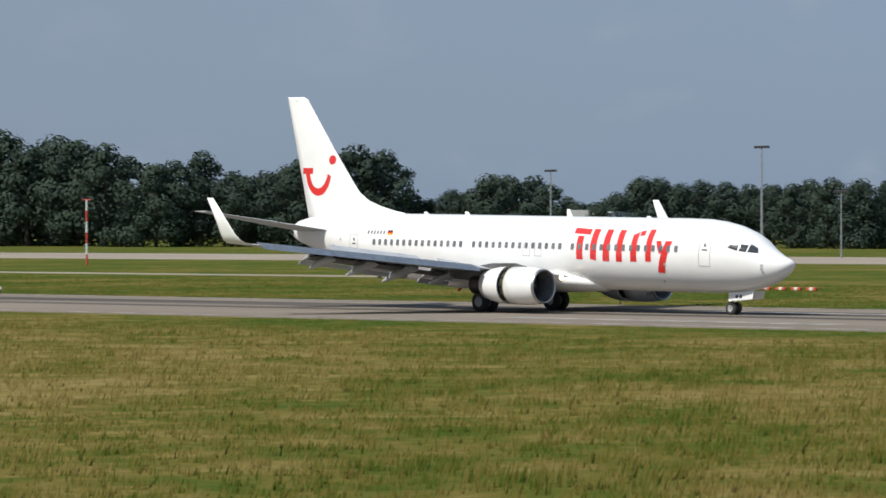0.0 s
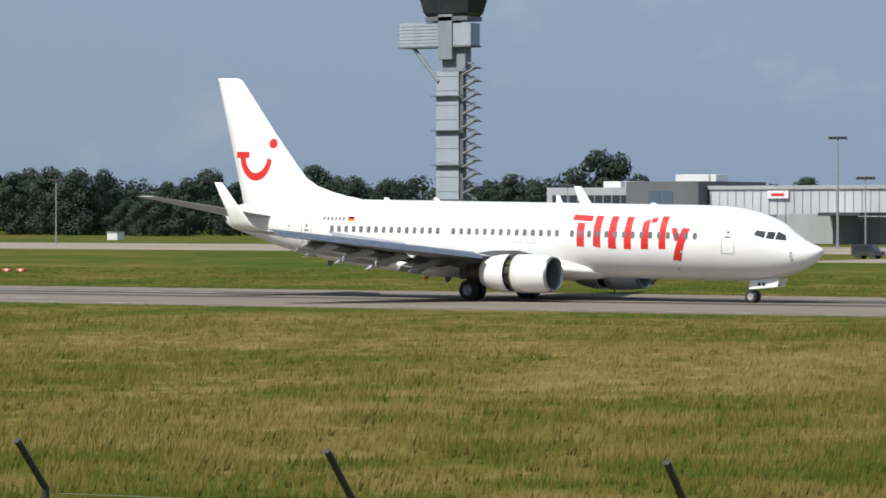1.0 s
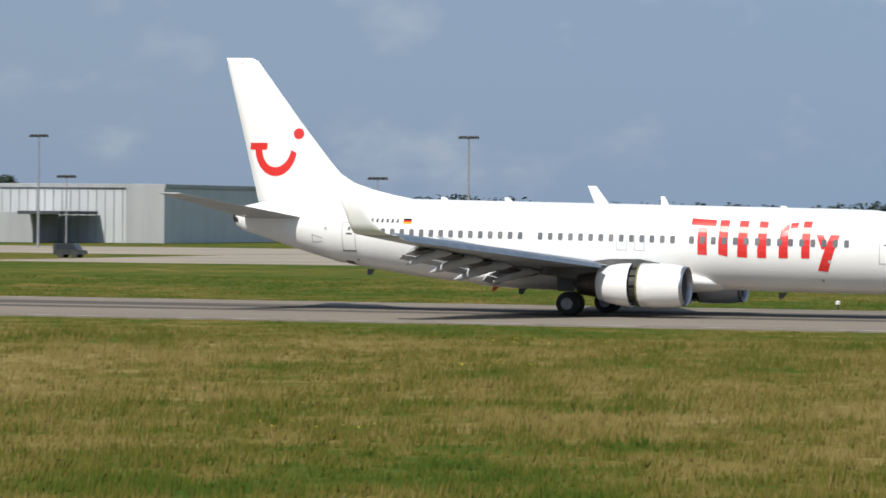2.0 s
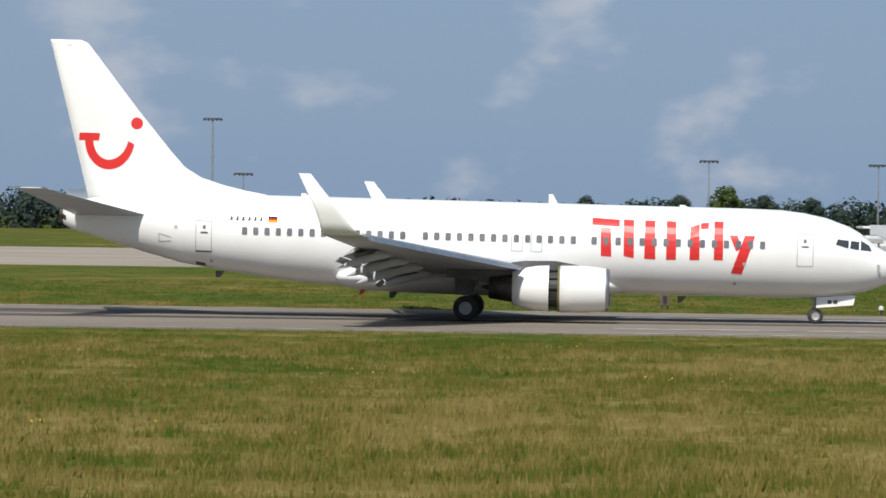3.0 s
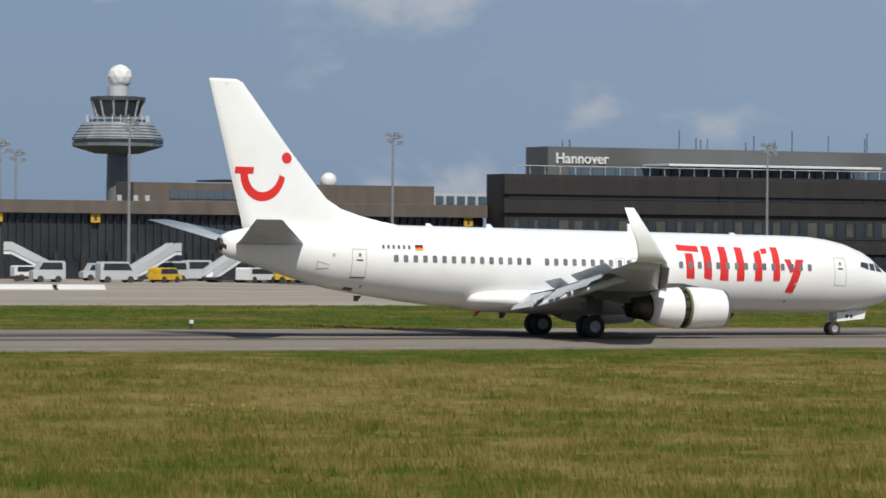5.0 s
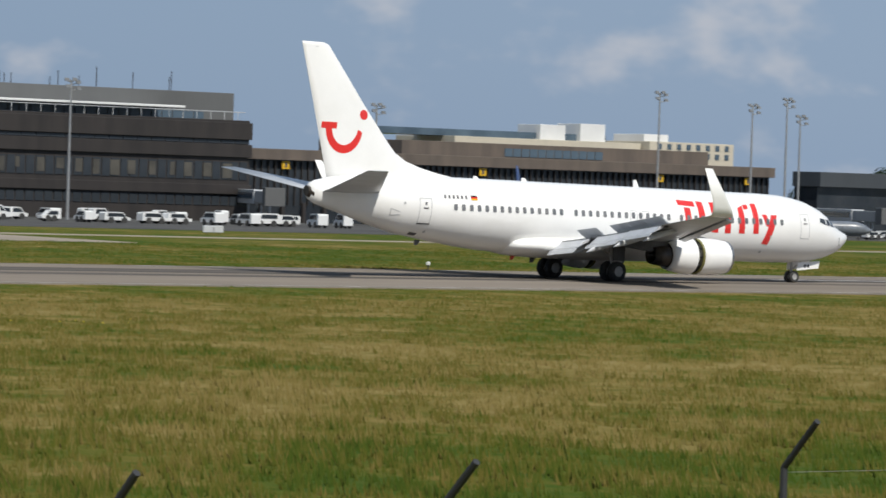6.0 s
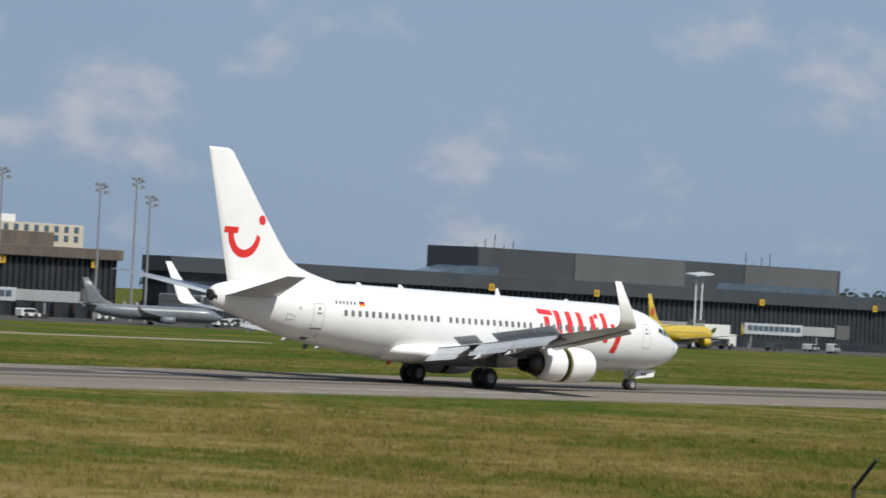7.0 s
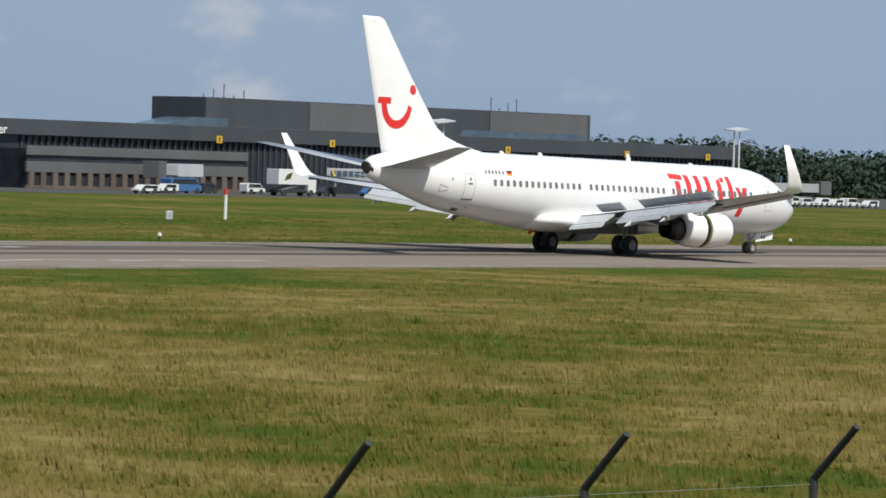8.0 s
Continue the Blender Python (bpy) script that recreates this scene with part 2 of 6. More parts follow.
M["lamp_grey"] = material("weathered_grey_lamp_housing", (0.17, 0.18, 0.19), 0.8, 0.0, scale=4, spec=0.1)
M["dark_steel"] = material("dark_weathered_steel", (0.05, 0.052, 0.055), 0.6, 0.3, scale=6)
M["red_mast"] = material("warning_red", (0.55, 0.06, 0.04), 0.6)
M["white_plain"] = material("white_coated_sheet", (0.72, 0.73, 0.73), 0.55, alt=(0.62, 0.63, 0.63), scale=0.15, fine=0.04)
M["grey_sheet"] = material("grey_metal_sheet", (0.36, 0.37, 0.38), 0.55, alt=(0.31, 0.32, 0.33), scale=0.12, stretch=(3, 3, 0.3), fine=0.05)
M["light_sheet"] = material("light_grey_sheet", (0.5, 0.52, 0.54), 0.5, alt=(0.44, 0.46, 0.48), scale=0.1, stretch=(3, 3, 0.3), fine=0.05)
M["dark_sheet"] = material("dark_grey_cladding", (0.058, 0.066, 0.074), 0.6, alt=(0.047, 0.054, 0.062), scale=0.1, stretch=(2, 2, 0.4), fine=0.06)
M["mid_sheet"] = material("taupe_cladding", (0.11, 0.114, 0.116), 0.65, alt=(0.095, 0.098, 0.1), scale=0.1, stretch=(2, 2, 0.4), fine=0.06)
M["tower_light"] = material("light_ribbed_panels", (0.27, 0.29, 0.31), 0.6, alt=(0.2, 0.22, 0.24), scale=0.3, stretch=(2, 2, 0.5))
# stair tower panels: grey with the blue of distance haze put into the colour
M["tower_pale"] = material("pale_blue_grey_panels", (0.36, 0.41, 0.46), 0.6, alt=(0.31, 0.36, 0.41), scale=0.25, stretch=(2, 2, 0.5), fine=0.05)
M["tower_mid"] = material("mid_blue_grey_panels", (0.24, 0.28, 0.32), 0.6, alt=(0.2, 0.235, 0.27), scale=0.25, stretch=(2, 2, 0.5), fine=0.05)
M["tower_grey"] = material("blue_grey_panels", (0.15, 0.17, 0.185), 0.6, alt=(0.12, 0.135, 0.15), scale=0.3, stretch=(2, 2, 0.5))
M["brown_sheet"] = material("weathered_brown_panels", (0.135, 0.108, 0.088), 0.65, alt=(0.095, 0.078, 0.066), scale=0.2, stretch=(2.5, 1, 0.5), fine=0.1)
M["brown_dark"] = material("dark_brown_panels", (0.032, 0.027, 0.025), 0.6, alt=(0.022, 0.019, 0.018), scale=0.25, stretch=(3, 1, 0.5), fine=0.1)
M["blind"] = material("dull_window_blind", (0.085, 0.08, 0.068), 0.8, alt=(0.05, 0.048, 0.042), scale=0.5)
M["glazing"] = material("dark_glazing", (0.024, 0.03, 0.038), 0.12, alt=(0.04, 0.046, 0.054), scale=0.4)
M["blue_glass"] = material("blue_tinted_glazing", (0.09, 0.13, 0.17), 0.15, alt=(0.06, 0.09, 0.12), scale=0.3)
M["cream"] = material("cream_plaster", (0.55, 0.5, 0.4), 0.8, alt=(0.5, 0.46, 0.37), scale=0.2)
M["brick_red"] = material("red_roof_tiles", (0.28, 0.08, 0.05), 0.8, alt=(0.2, 0.06, 0.04), scale=1)
M["yellow"] = material("signal_yellow", (0.7, 0.42, 0.02), 0.5)
M["yellow_body"] = material("yellow_aircraft_paint", (0.72, 0.5, 0.02), 0.35, coat=0.3, fine=0.02)
M["blue_tail"] = material("navy_tail_paint", (0.02, 0.05, 0.18), 0.35, coat=0.3)
M["silver_body"] = material("silver_aircraft_paint", (0.17, 0.19, 0.22), 0.3, coat=0.3)
M["sign_white"] = material("white_letters", (0.8, 0.8, 0.8), 0.5, fine=0.02)
M["teal"] = material("teal_tarpaulin", (0.03, 0.2, 0.2), 0.6)
M["orange"] = material("orange_container", (0.6, 0.1, 0.03), 0.6)
M["radome"] = material("radome_white", (0.78, 0.78, 0.77), 0.6, fine=0.03)
M["car_dark"] = material("dark_car_paint", (0.04, 0.045, 0.05), 0.3, coat=0.4)
M["car_blue"] = material("blue_vehicle_paint", (0.06, 0.16, 0.35), 0.35)


# ---------------------------------------------------------------- mesh helpers
def mesh_of(name, bm, mat, smooth=False):
    me = bpy.data.meshes.new(name)
    bmesh.ops.recalc_face_normals(bm, faces=bm.faces)
    bm.to_mesh(me)
    bm.free()
    me.materials.append(mat)
    if smooth:
        me.polygons.foreach_set("use_smooth", [True] * len(me.polygons))
    return me


def part(name, bm, mat, parent, label="", smooth=False):
    """Links a bmesh as one mesh object under a thing or a part."""
    ob = new(name, mesh_of(name, bm, mat, smooth))
    ob.parent = parent
    if label:
        ob["label"] = label
    return ob


def again(ob, m, parent=None):
    """One more object on the mesh of a part."""
    c = new(ob.name.split(".")[0], ob.data)
    c.parent = parent or ob.parent
    c.matrix_basis = m
    return c


def thing(name, label, category, group="", at=(0, 0, 0), rz=0.0):
    ob = new(name)
    ob.empty_display_size = 0.3
    ob.matrix_basis = pose(*at, 0, 0, rz)
    return tagged(ob, label, category, group)


def structure(name, bm, mat, label, category):
    ob = new(name, mesh_of(name, bm, mat))
    return tagged(ob, label, category, kind="structure")


def box(bm, x0, x1, y0, y1, z0, z1):
    v = [bm.verts.new((x, y, z)) for x in (x0, x1) for y in (y0, y1) for z in (z0, z1)]
    for f in ((0, 1, 3, 2), (4, 6, 7, 5), (0, 4, 5, 1), (2, 3, 7, 6), (0, 2, 6, 4), (1, 5, 7, 3)):
        bm.faces.new([v[i] for i in f])


def loft(bm, rings, caps=True):
    """Skin between rings of points, all with the same count."""
    vs = [[bm.verts.new(p) for p in r] for r in rings]
    k = len(vs[0])
    for a, b in zip(vs, vs[1:]):
        for i in range(k):
            bm.faces.new((a[i], a[(i + 1) % k], b[(i + 1) % k], b[i]))
    if caps:
        bm.faces.new(vs[0][::-1])
        bm.faces.new(vs[-1])


def ring(c, r, axis="x", n=20, squash=1.0):
    out = []
    for i in range(n):
        a = 2 * math.pi * i / n
        p, q = r * math.cos(a), r * squash * math.sin(a)
        out.append({"x": (c[0], c[1] + p, c[2] + q), "y": (c[0] + p, c[1], c[2] + q), "z": (c[0] + p, c[1] + q, c[2])}[axis])
    return out


def tube(bm, p0, p1, r0, r1=None, n=8):
    """A round bar from p0 to p1."""
    p0, p1 = Vector(p0), Vector(p1)
    d = (p1 - p0).normalized()
    u = d.orthogonal().normalized()
    w = d.cross(u)
    rr = []
    for p, r in ((p0, r0), (p1, r0 if r1 is None else r1)):
        rr.append([p + (u * math.cos(2 * math.pi * i / n) + w * math.sin(2 * math.pi * i / n)) * r for i in range(n)])
    loft(bm, rr)


def prism(bm, pts, y0, y1):
    """A flat outline in x and z, thick from y0 to y1."""
    loft(bm, [[(x, y0, z) for x, z in pts], [(x, y1, z) for x, z in pts]])


def fresh(fn, *a, **k):
    bm = bmesh.new()
    fn(bm, *a, **k)
    return bm


# ---------------------------------------------------------------- the airliner (x forward, origin on the ground under the main gear)
NOSE_DOWN = Matrix.Translation((0, 0, 1.5)) @ Matrix.Rotation(radians(0.85), 4, "Y") @ Matrix.Translation((0, 0, -1.5))
SECTIONS = ((19.68, 2.98, 3.06, 0.03), (19.55, 2.76, 3.2, 0.27), (19.3, 2.5, 3.3, 0.46), (19.0, 2.28, 3.4, 0.64), (18.5, 2.0, 3.64, 0.9),
            (18.0, 1.81, 3.96, 1.11), (17.5, 1.67, 4.36, 1.28), (17.0, 1.56, 4.63, 1.42), (16.0, 1.44, 4.98, 1.63), (15.0, 1.38, 5.18, 1.76),
            (14.0, 1.36, 5.29, 1.84), (12.5, 1.35, 5.32, 1.88), (-6.0, 1.35, 5.33, 1.88), (-7.5, 1.43, 5.33, 1.87), (-9.0, 1.58, 5.33, 1.82),
            (-11.0, 1.85, 5.32, 1.68), (-13.0, 2.16, 5.3, 1.45), (-14.5, 2.54, 5.25, 1.2), (-16.0, 2.96, 5.15, 0.9), (-17.2, 3.3, 5.02, 0.64),
            (-18.1, 3.55, 4.82, 0.44), (-18.5, 3.78, 4.64, 0.3))
SEC_X = [s[0] for s in SECTIONS][::-1]
SEC_B, SEC_T, SEC_W = ([s[i] for s in SECTIONS][::-1] for i in (1, 2, 3))


def section(x):
    return np.interp(x, SEC_X, SEC_B), np.interp(x, SEC_X, SEC_T), np.interp(x, SEC_X, SEC_W)


def skin(x, z):
    """Half the fuselage's width at x and height z."""
    zb, zt, w = section(x)
    h = (zt - zb) / 2
    return w * math.sqrt(max(0.0, 1 - ((z - (zb + zt) / 2) / h) ** 2))


def hull(bm):
    xs = sorted({*SEC_X, *np.linspace(-18.5, 19.6, 60)}, reverse=True)
    rings = []
    for x in xs:
        zb, zt, w = section(x)
        c, h = (zb + zt) / 2, (zt - zb) / 2
        rings.append([(x, w * math.sin(2 * math.pi * i / 40), c + h * math.cos(2 * math.pi * i / 40)) for i in range(40)])
    loft(bm, rings)


def patch(bm, corners, side, lift=0.012, nu=4, nv=6):
    """A sheet on the fuselage's skin: four (x, z) corners in order, on one side (-1 starboard)."""
    (a, b, c, d) = [Vector(p) for p in corners]
    rows = []
    for j in range(nv + 1):
        r = []
        for i in range(nu + 1):
            p = a.lerp(b, i / nu).lerp(d.lerp(c, i / nu), j / nv)
            r.append(bm.verts.new((p.x, side * (skin(p.x, p.y) + lift), p.y)))
        rows.append(r)
    for r, q in zip(rows, rows[1:]):
        for i in range(nu):
            bm.faces.new((r[i], r[i + 1], q[i + 1], q[i]))


def rounded(bm, x, z, w, h, side, lift):
    """A small rounded window on the skin."""
    pts = [(-0.5, -0.34), (-0.43, -0.46), (-0.27, -0.5), (0.27, -0.5), (0.43, -0.46), (0.5, -0.34), (0.5, 0.34), (0.43, 0.46), (0.27, 0.5), (-0.27, 0.5), (-0.43, 0.46), (-0.5, 0.34)]
    bm.faces.new([bm.verts.new((x + p * w, side * (skin(x + p * w, z + q * h) + lift), z + q * h)) for p, q in pts])


def outline(bm, x0, x1, z0, z1, side, t=0.035):
    for c in (((x0, z0), (x1, z0), (x1, z0 + t), (x0, z0 + t)), ((x0, z1 - t), (x1, z1 - t), (x1, z1), (x0, z1)),
              ((x0, z0), (x0 + t, z0), (x0 + t, z1), (x0, z1)), ((x1 - t, z0), (x1, z0), (x1, z1), (x1 - t, z1))):
        patch(bm, c, side, 0.01)


def foil(lead, trail, y, z, thick, lean=0.0, droop=0.0, n=7):
    """An aerofoil ring at (y, z); lean tips its thickness sideways, droop turns it nose over tail."""
    c = lead - trail
    top, bottom = [], []
    for i in range(n):
        u = i / (n - 1)
        t = thick * 2.6 * (math.sqrt(u) * 0.55 - 0.3 * u - 0.25 * u * u) if u < 1 else 0.01
        top.append((u, max(t, 0.006) * 0.62))
        bottom.append((u, -max(t, 0.006) * 0.38))
    out = []
    for u, t in top + bottom[::-1]:
        dx, dz = -u * c, t
        dx, dz = dx * math.cos(droop) - dz * math.sin(droop) * -1, dz * math.cos(droop) + dx * math.sin(droop)
        out.append((lead + dx, y - dz * math.sin(lean), z + dz * math.cos(lean)))
    return out


def lead_at(y):
    return 2.8 - (y - 4.9) * 0.53 if y > 4.9 else 2.8 + (4.9 - y) * 0.72


def trail_at(y):
    return -2.9 - (y - 4.9) * 0.192 if y > 4.9 else -2.9


def wing_z(y):
    return 2.05 + (y - 1.5) * 0.1086


def wing_bm(s):
    bm = bmesh.new()
    rings = []
    for y, t in ((1.2, 0.8), (3.0, 0.68), (4.9, 0.58), (8.0, 0.44), (11.0, 0.34), (14.0, 0.25), (17.1, 0.17)):
        rings.append(foil(lead_at(y), trail_at(y), s * y, wing_z(y), t))
    loft(bm, rings)
    return bm


def winglet_bm(s):
    bm = bmesh.new()
    rows = ((17.1, 3.745, -3.55, -5.2, 0.17, 6), (17.4, 3.8, -3.7, -5.24, 0.15, 22), (17.62, 3.97, -3.92, -5.28, 0.14, 50), (17.74, 4.25, -4.16, -5.36, 0.13, 72),
            (17.82, 4.7, -4.5, -5.5, 0.11, 80), (17.98, 6.2, -5.72, -6.2, 0.06, 82))
    loft(bm, [foil(le, te, s * y, z, t, radians(a) * s) for y, z, le, te, t, a in rows])
    return bm


def slab_between(bm, a, b, chord, droop, thick):
    """A flap or spoiler panel: hinge points a and b, chord running aft, turned down by droop degrees."""
    rr = []
    for p in (a, b):
        dx, dz = -chord * math.cos(radians(droop)), -chord * math.sin(radians(droop))
        nx, nz = math.sin(radians(droop)) * -thick, math.cos(radians(droop)) * thick
        rr.append([(p[0], p[1], p[2]), (p[0] + dx * 0.35 + nx, p[1], p[2] + dz * 0.35 + nz), (p[0] + dx, p[1], p[2] + dz), (p[0] + dx * 0.35 - nx * 0.7, p[1], p[2] + dz * 0.35 - nz * 0.7)])
    loft(bm, rr)


def canoe(bm, x, y, z, length, r, droop):
    rr = []
    for u, k in ((0, 0.05), (0.1, 0.5), (0.3, 0.95), (0.5, 1.0), (0.75, 0.7), (0.92, 0.3), (1, 0.05)):
        d = max(0.0, u - 0.35)
        rr.append(ring((x - u * length, y, z - d * length * math.tan(radians(droop))), r * k, "x", 10, 1.35))
    loft(bm, rr)


def revolve(bm, prof, y, z, n=28, caps=False):
    loft(bm, [ring((x, y, z), r, "x", n) for x, r in prof], caps)


def nose_down(bm):
    bmesh.ops.transform(bm, matrix=NOSE_DOWN, verts=bm.verts)
    return bm


def engine(plane, s, paint):
    y, z = s * 4.83, 1.58
    bm = bmesh.new()
    revolve(bm, [(6.2, 0.93), (5.6, 1.0), (4.9, 1.03), (4.2, 1.03), (4.2, 0.95), (4.9, 0.94)], y, z)
    cowl = part("engine", nose_down(bm), paint, plane, "white engine nacelle under the wing, reverser open", True)
    # the duct's grey is darkened to include the shade inside the inlet
    bm = bmesh.new()
    revolve(bm, [(4.9, 0.93), (5.2, 0.83), (5.8, 0.79), (6.1, 0.81)], y, z)
    part("inlet_duct", nose_down(bm), M["duct"], cowl, "grey inlet duct, coloured darker for the shade inside", True)
    bm = bmesh.new()
    revolve(bm, [(6.1, 0.81), (6.28, 0.835), (6.36, 0.87), (6.34, 0.92), (6.2, 0.942)], y, z)
    part("inlet_lip", nose_down(bm), M["metal"], cowl, "polished metal inlet lip", True)
    bm = bmesh.new()
    revolve(bm, [(3.72, 1.03), (3.2, 1.0), (2.6, 0.9), (2.12, 0.76), (2.12, 0.7), (2.6, 0.82), (3.72, 0.95), (3.72, 1.03)], y, z)
    part("reverser_sleeve", nose_down(bm), paint, cowl, "white reverser sleeve slid aft", True)
    bm = bmesh.new()
    revolve(bm, [(4.3, 0.86), (3.6, 0.84)], y, z)
    part("reverser_cascade", nose_down(bm), M["cascade"], cowl, "dark open reverser cascade")
    bm = bmesh.new()
    revolve(bm, [(4.2, 1.015), (4.1, 1.0), (4.1, 0.88), (4.2, 0.86)], y, z)
    part("reverser_rim", nose_down(bm), M["olive"], cowl, "olive primer rim of the open reverser", True)
    for k in range(12):
        a = 2 * math.pi * k / 12
        bm = bmesh.new()
        c, q = math.cos(a), math.sin(a)
        tube(bm, (4.25, y + c * 0.9, z + q * 0.9), (3.66, y + c * 0.9, z + q * 0.9), 0.035, n=5)
        part("cascade_rib", nose_down(bm), M["black"], cowl)
    bm = bmesh.new()
    loft(bm, [ring((5.2, y, z), 0.82, "x", 24), ring((5.15, y, z), 0.82, "x", 24)])
    part("fan", nose_down(bm), M["black"], cowl, "dark fan disc")
    bm = bmesh.new()
    loft(bm, [ring((5.75, y, z), 0.02, "x", 14), ring((5.5, y, z), 0.16, "x", 14), ring((5.2, y, z), 0.27, "x", 14)])
    part("spinner", nose_down(bm), M["dark_paint_shade"], cowl, smooth=True)
    bm = bmesh.new()
    revolve(bm, [(2.6, 0.66), (2.0, 0.62), (1.1, 0.5), (1.08, 0.44), (2.0, 0.48)], y, z - 0.02)
    part("exhaust_nozzle", nose_down(bm), M["burnt"], cowl, "heat-stained exhaust nozzle", True)
    bm = bmesh.new()
    loft(bm, [ring((1.9, y, z - 0.02), 0.3, "x", 14), ring((1.3, y, z - 0.02), 0.2, "x", 14), ring((0.75, y, z - 0.02), 0.03, "x", 14)])
    part("exhaust_plug", nose_down(bm), M["burnt"], cowl, smooth=True)
    bm = bmesh.new()
    loft(bm, [[(x, y - w, z0), (x, y + w, z0), (x, y + w, z1), (x, y - w, z1)] for x, w, z0, z1 in
              ((5.0, 0.03, 2.45, 2.62), (4.0, 0.2, 2.3, 2.78), (2.6, 0.24, 2.0, 2.75), (1.0, 0.22, 1.75, 2.5), (-0.8, 0.05, 1.95, 2.3))])
    part("pylon", nose_down(bm), M["dark_paint_shade"], cowl, "dark grey pylon")


FIN = tuple((z, le - 0.022 * (z - 5), te - 0.026 * (z - 5) - 0.06, t) for z, le, te, t in (
    (5.0, -9.4, -17.35, 0.4), (5.3, -9.0, -17.42, 0.4), (5.5, -10.2, -17.46, 0.4), (5.75, -11.3, -17.52, 0.4), (6.05, -12.25, -17.6, 0.4), (6.5, -13.0, -17.7, 0.39), (7.2, -13.62, -17.87, 0.37),
    (9.0, -15.1, -18.3, 0.32), (12.0, -17.42, -19.04, 0.2), (12.14, -17.75, -19.06, 0.12)))
FIN_U = (0.0, 0.01, 0.04, 0.1, 0.2, 0.32, 0.46, 0.6, 0.74, 0.87, 1.0)


def fin_shape(u):
    return max(0.02, 2.7 * (0.55 * math.sqrt(u) - 0.3 * u - 0.25 * u * u)) if u > 0 else 0.004


def on_fin(x, z, s):
    """The point on the fin's skin at x and z."""
    zs = [f[0] for f in FIN]
    le, te, t = (np.interp(z, zs, [f[i] for f in FIN]) for i in (1, 2, 3))
    u = min(1.0, max(0.0, (x - le) / (te - le)))
    return (x, s * (t * np.interp(u, FIN_U, [fin_shape(q) for q in FIN_U]) + 0.012), z)


def wheel(parent, x, y, r, w, name="wheel"):
    """A wheel about its own axle, so that it can roll."""
    bm = bmesh.new()
    loft(bm, [ring((0, t * w, 0), r * k, "y", 28) for t, k in ((-0.46, 0.5), (-0.5, 0.86), (-0.36, 0.98), (-0.12, 1.0), (0.12, 1.0), (0.36, 0.98), (0.5, 0.86), (0.46, 0.5))], False)
    tyre = part(name, bm, M["rubber"], parent, "black tyre with a grey rim", True)
    tyre.location = (x, y, r)
    bm = bmesh.new()
    loft(bm, [ring((0, t * w, 0), r * k, "y", 20) for t, k in ((-0.36, 0.3), (-0.47, 0.52), (0.47, 0.52), (0.36, 0.3))])
    for k in range(6):
        a = k * math.pi / 3
        c, q = 0.46 * r * math.cos(a), 0.46 * r * math.sin(a)
        tube(bm, (c, -0.5 * w, q), (c, 0.5 * w, q), 0.06 * r, n=6)
    part("rim", bm, M["rim"], tyre, "grey metal rim")
    return tyre


WHEELS = []


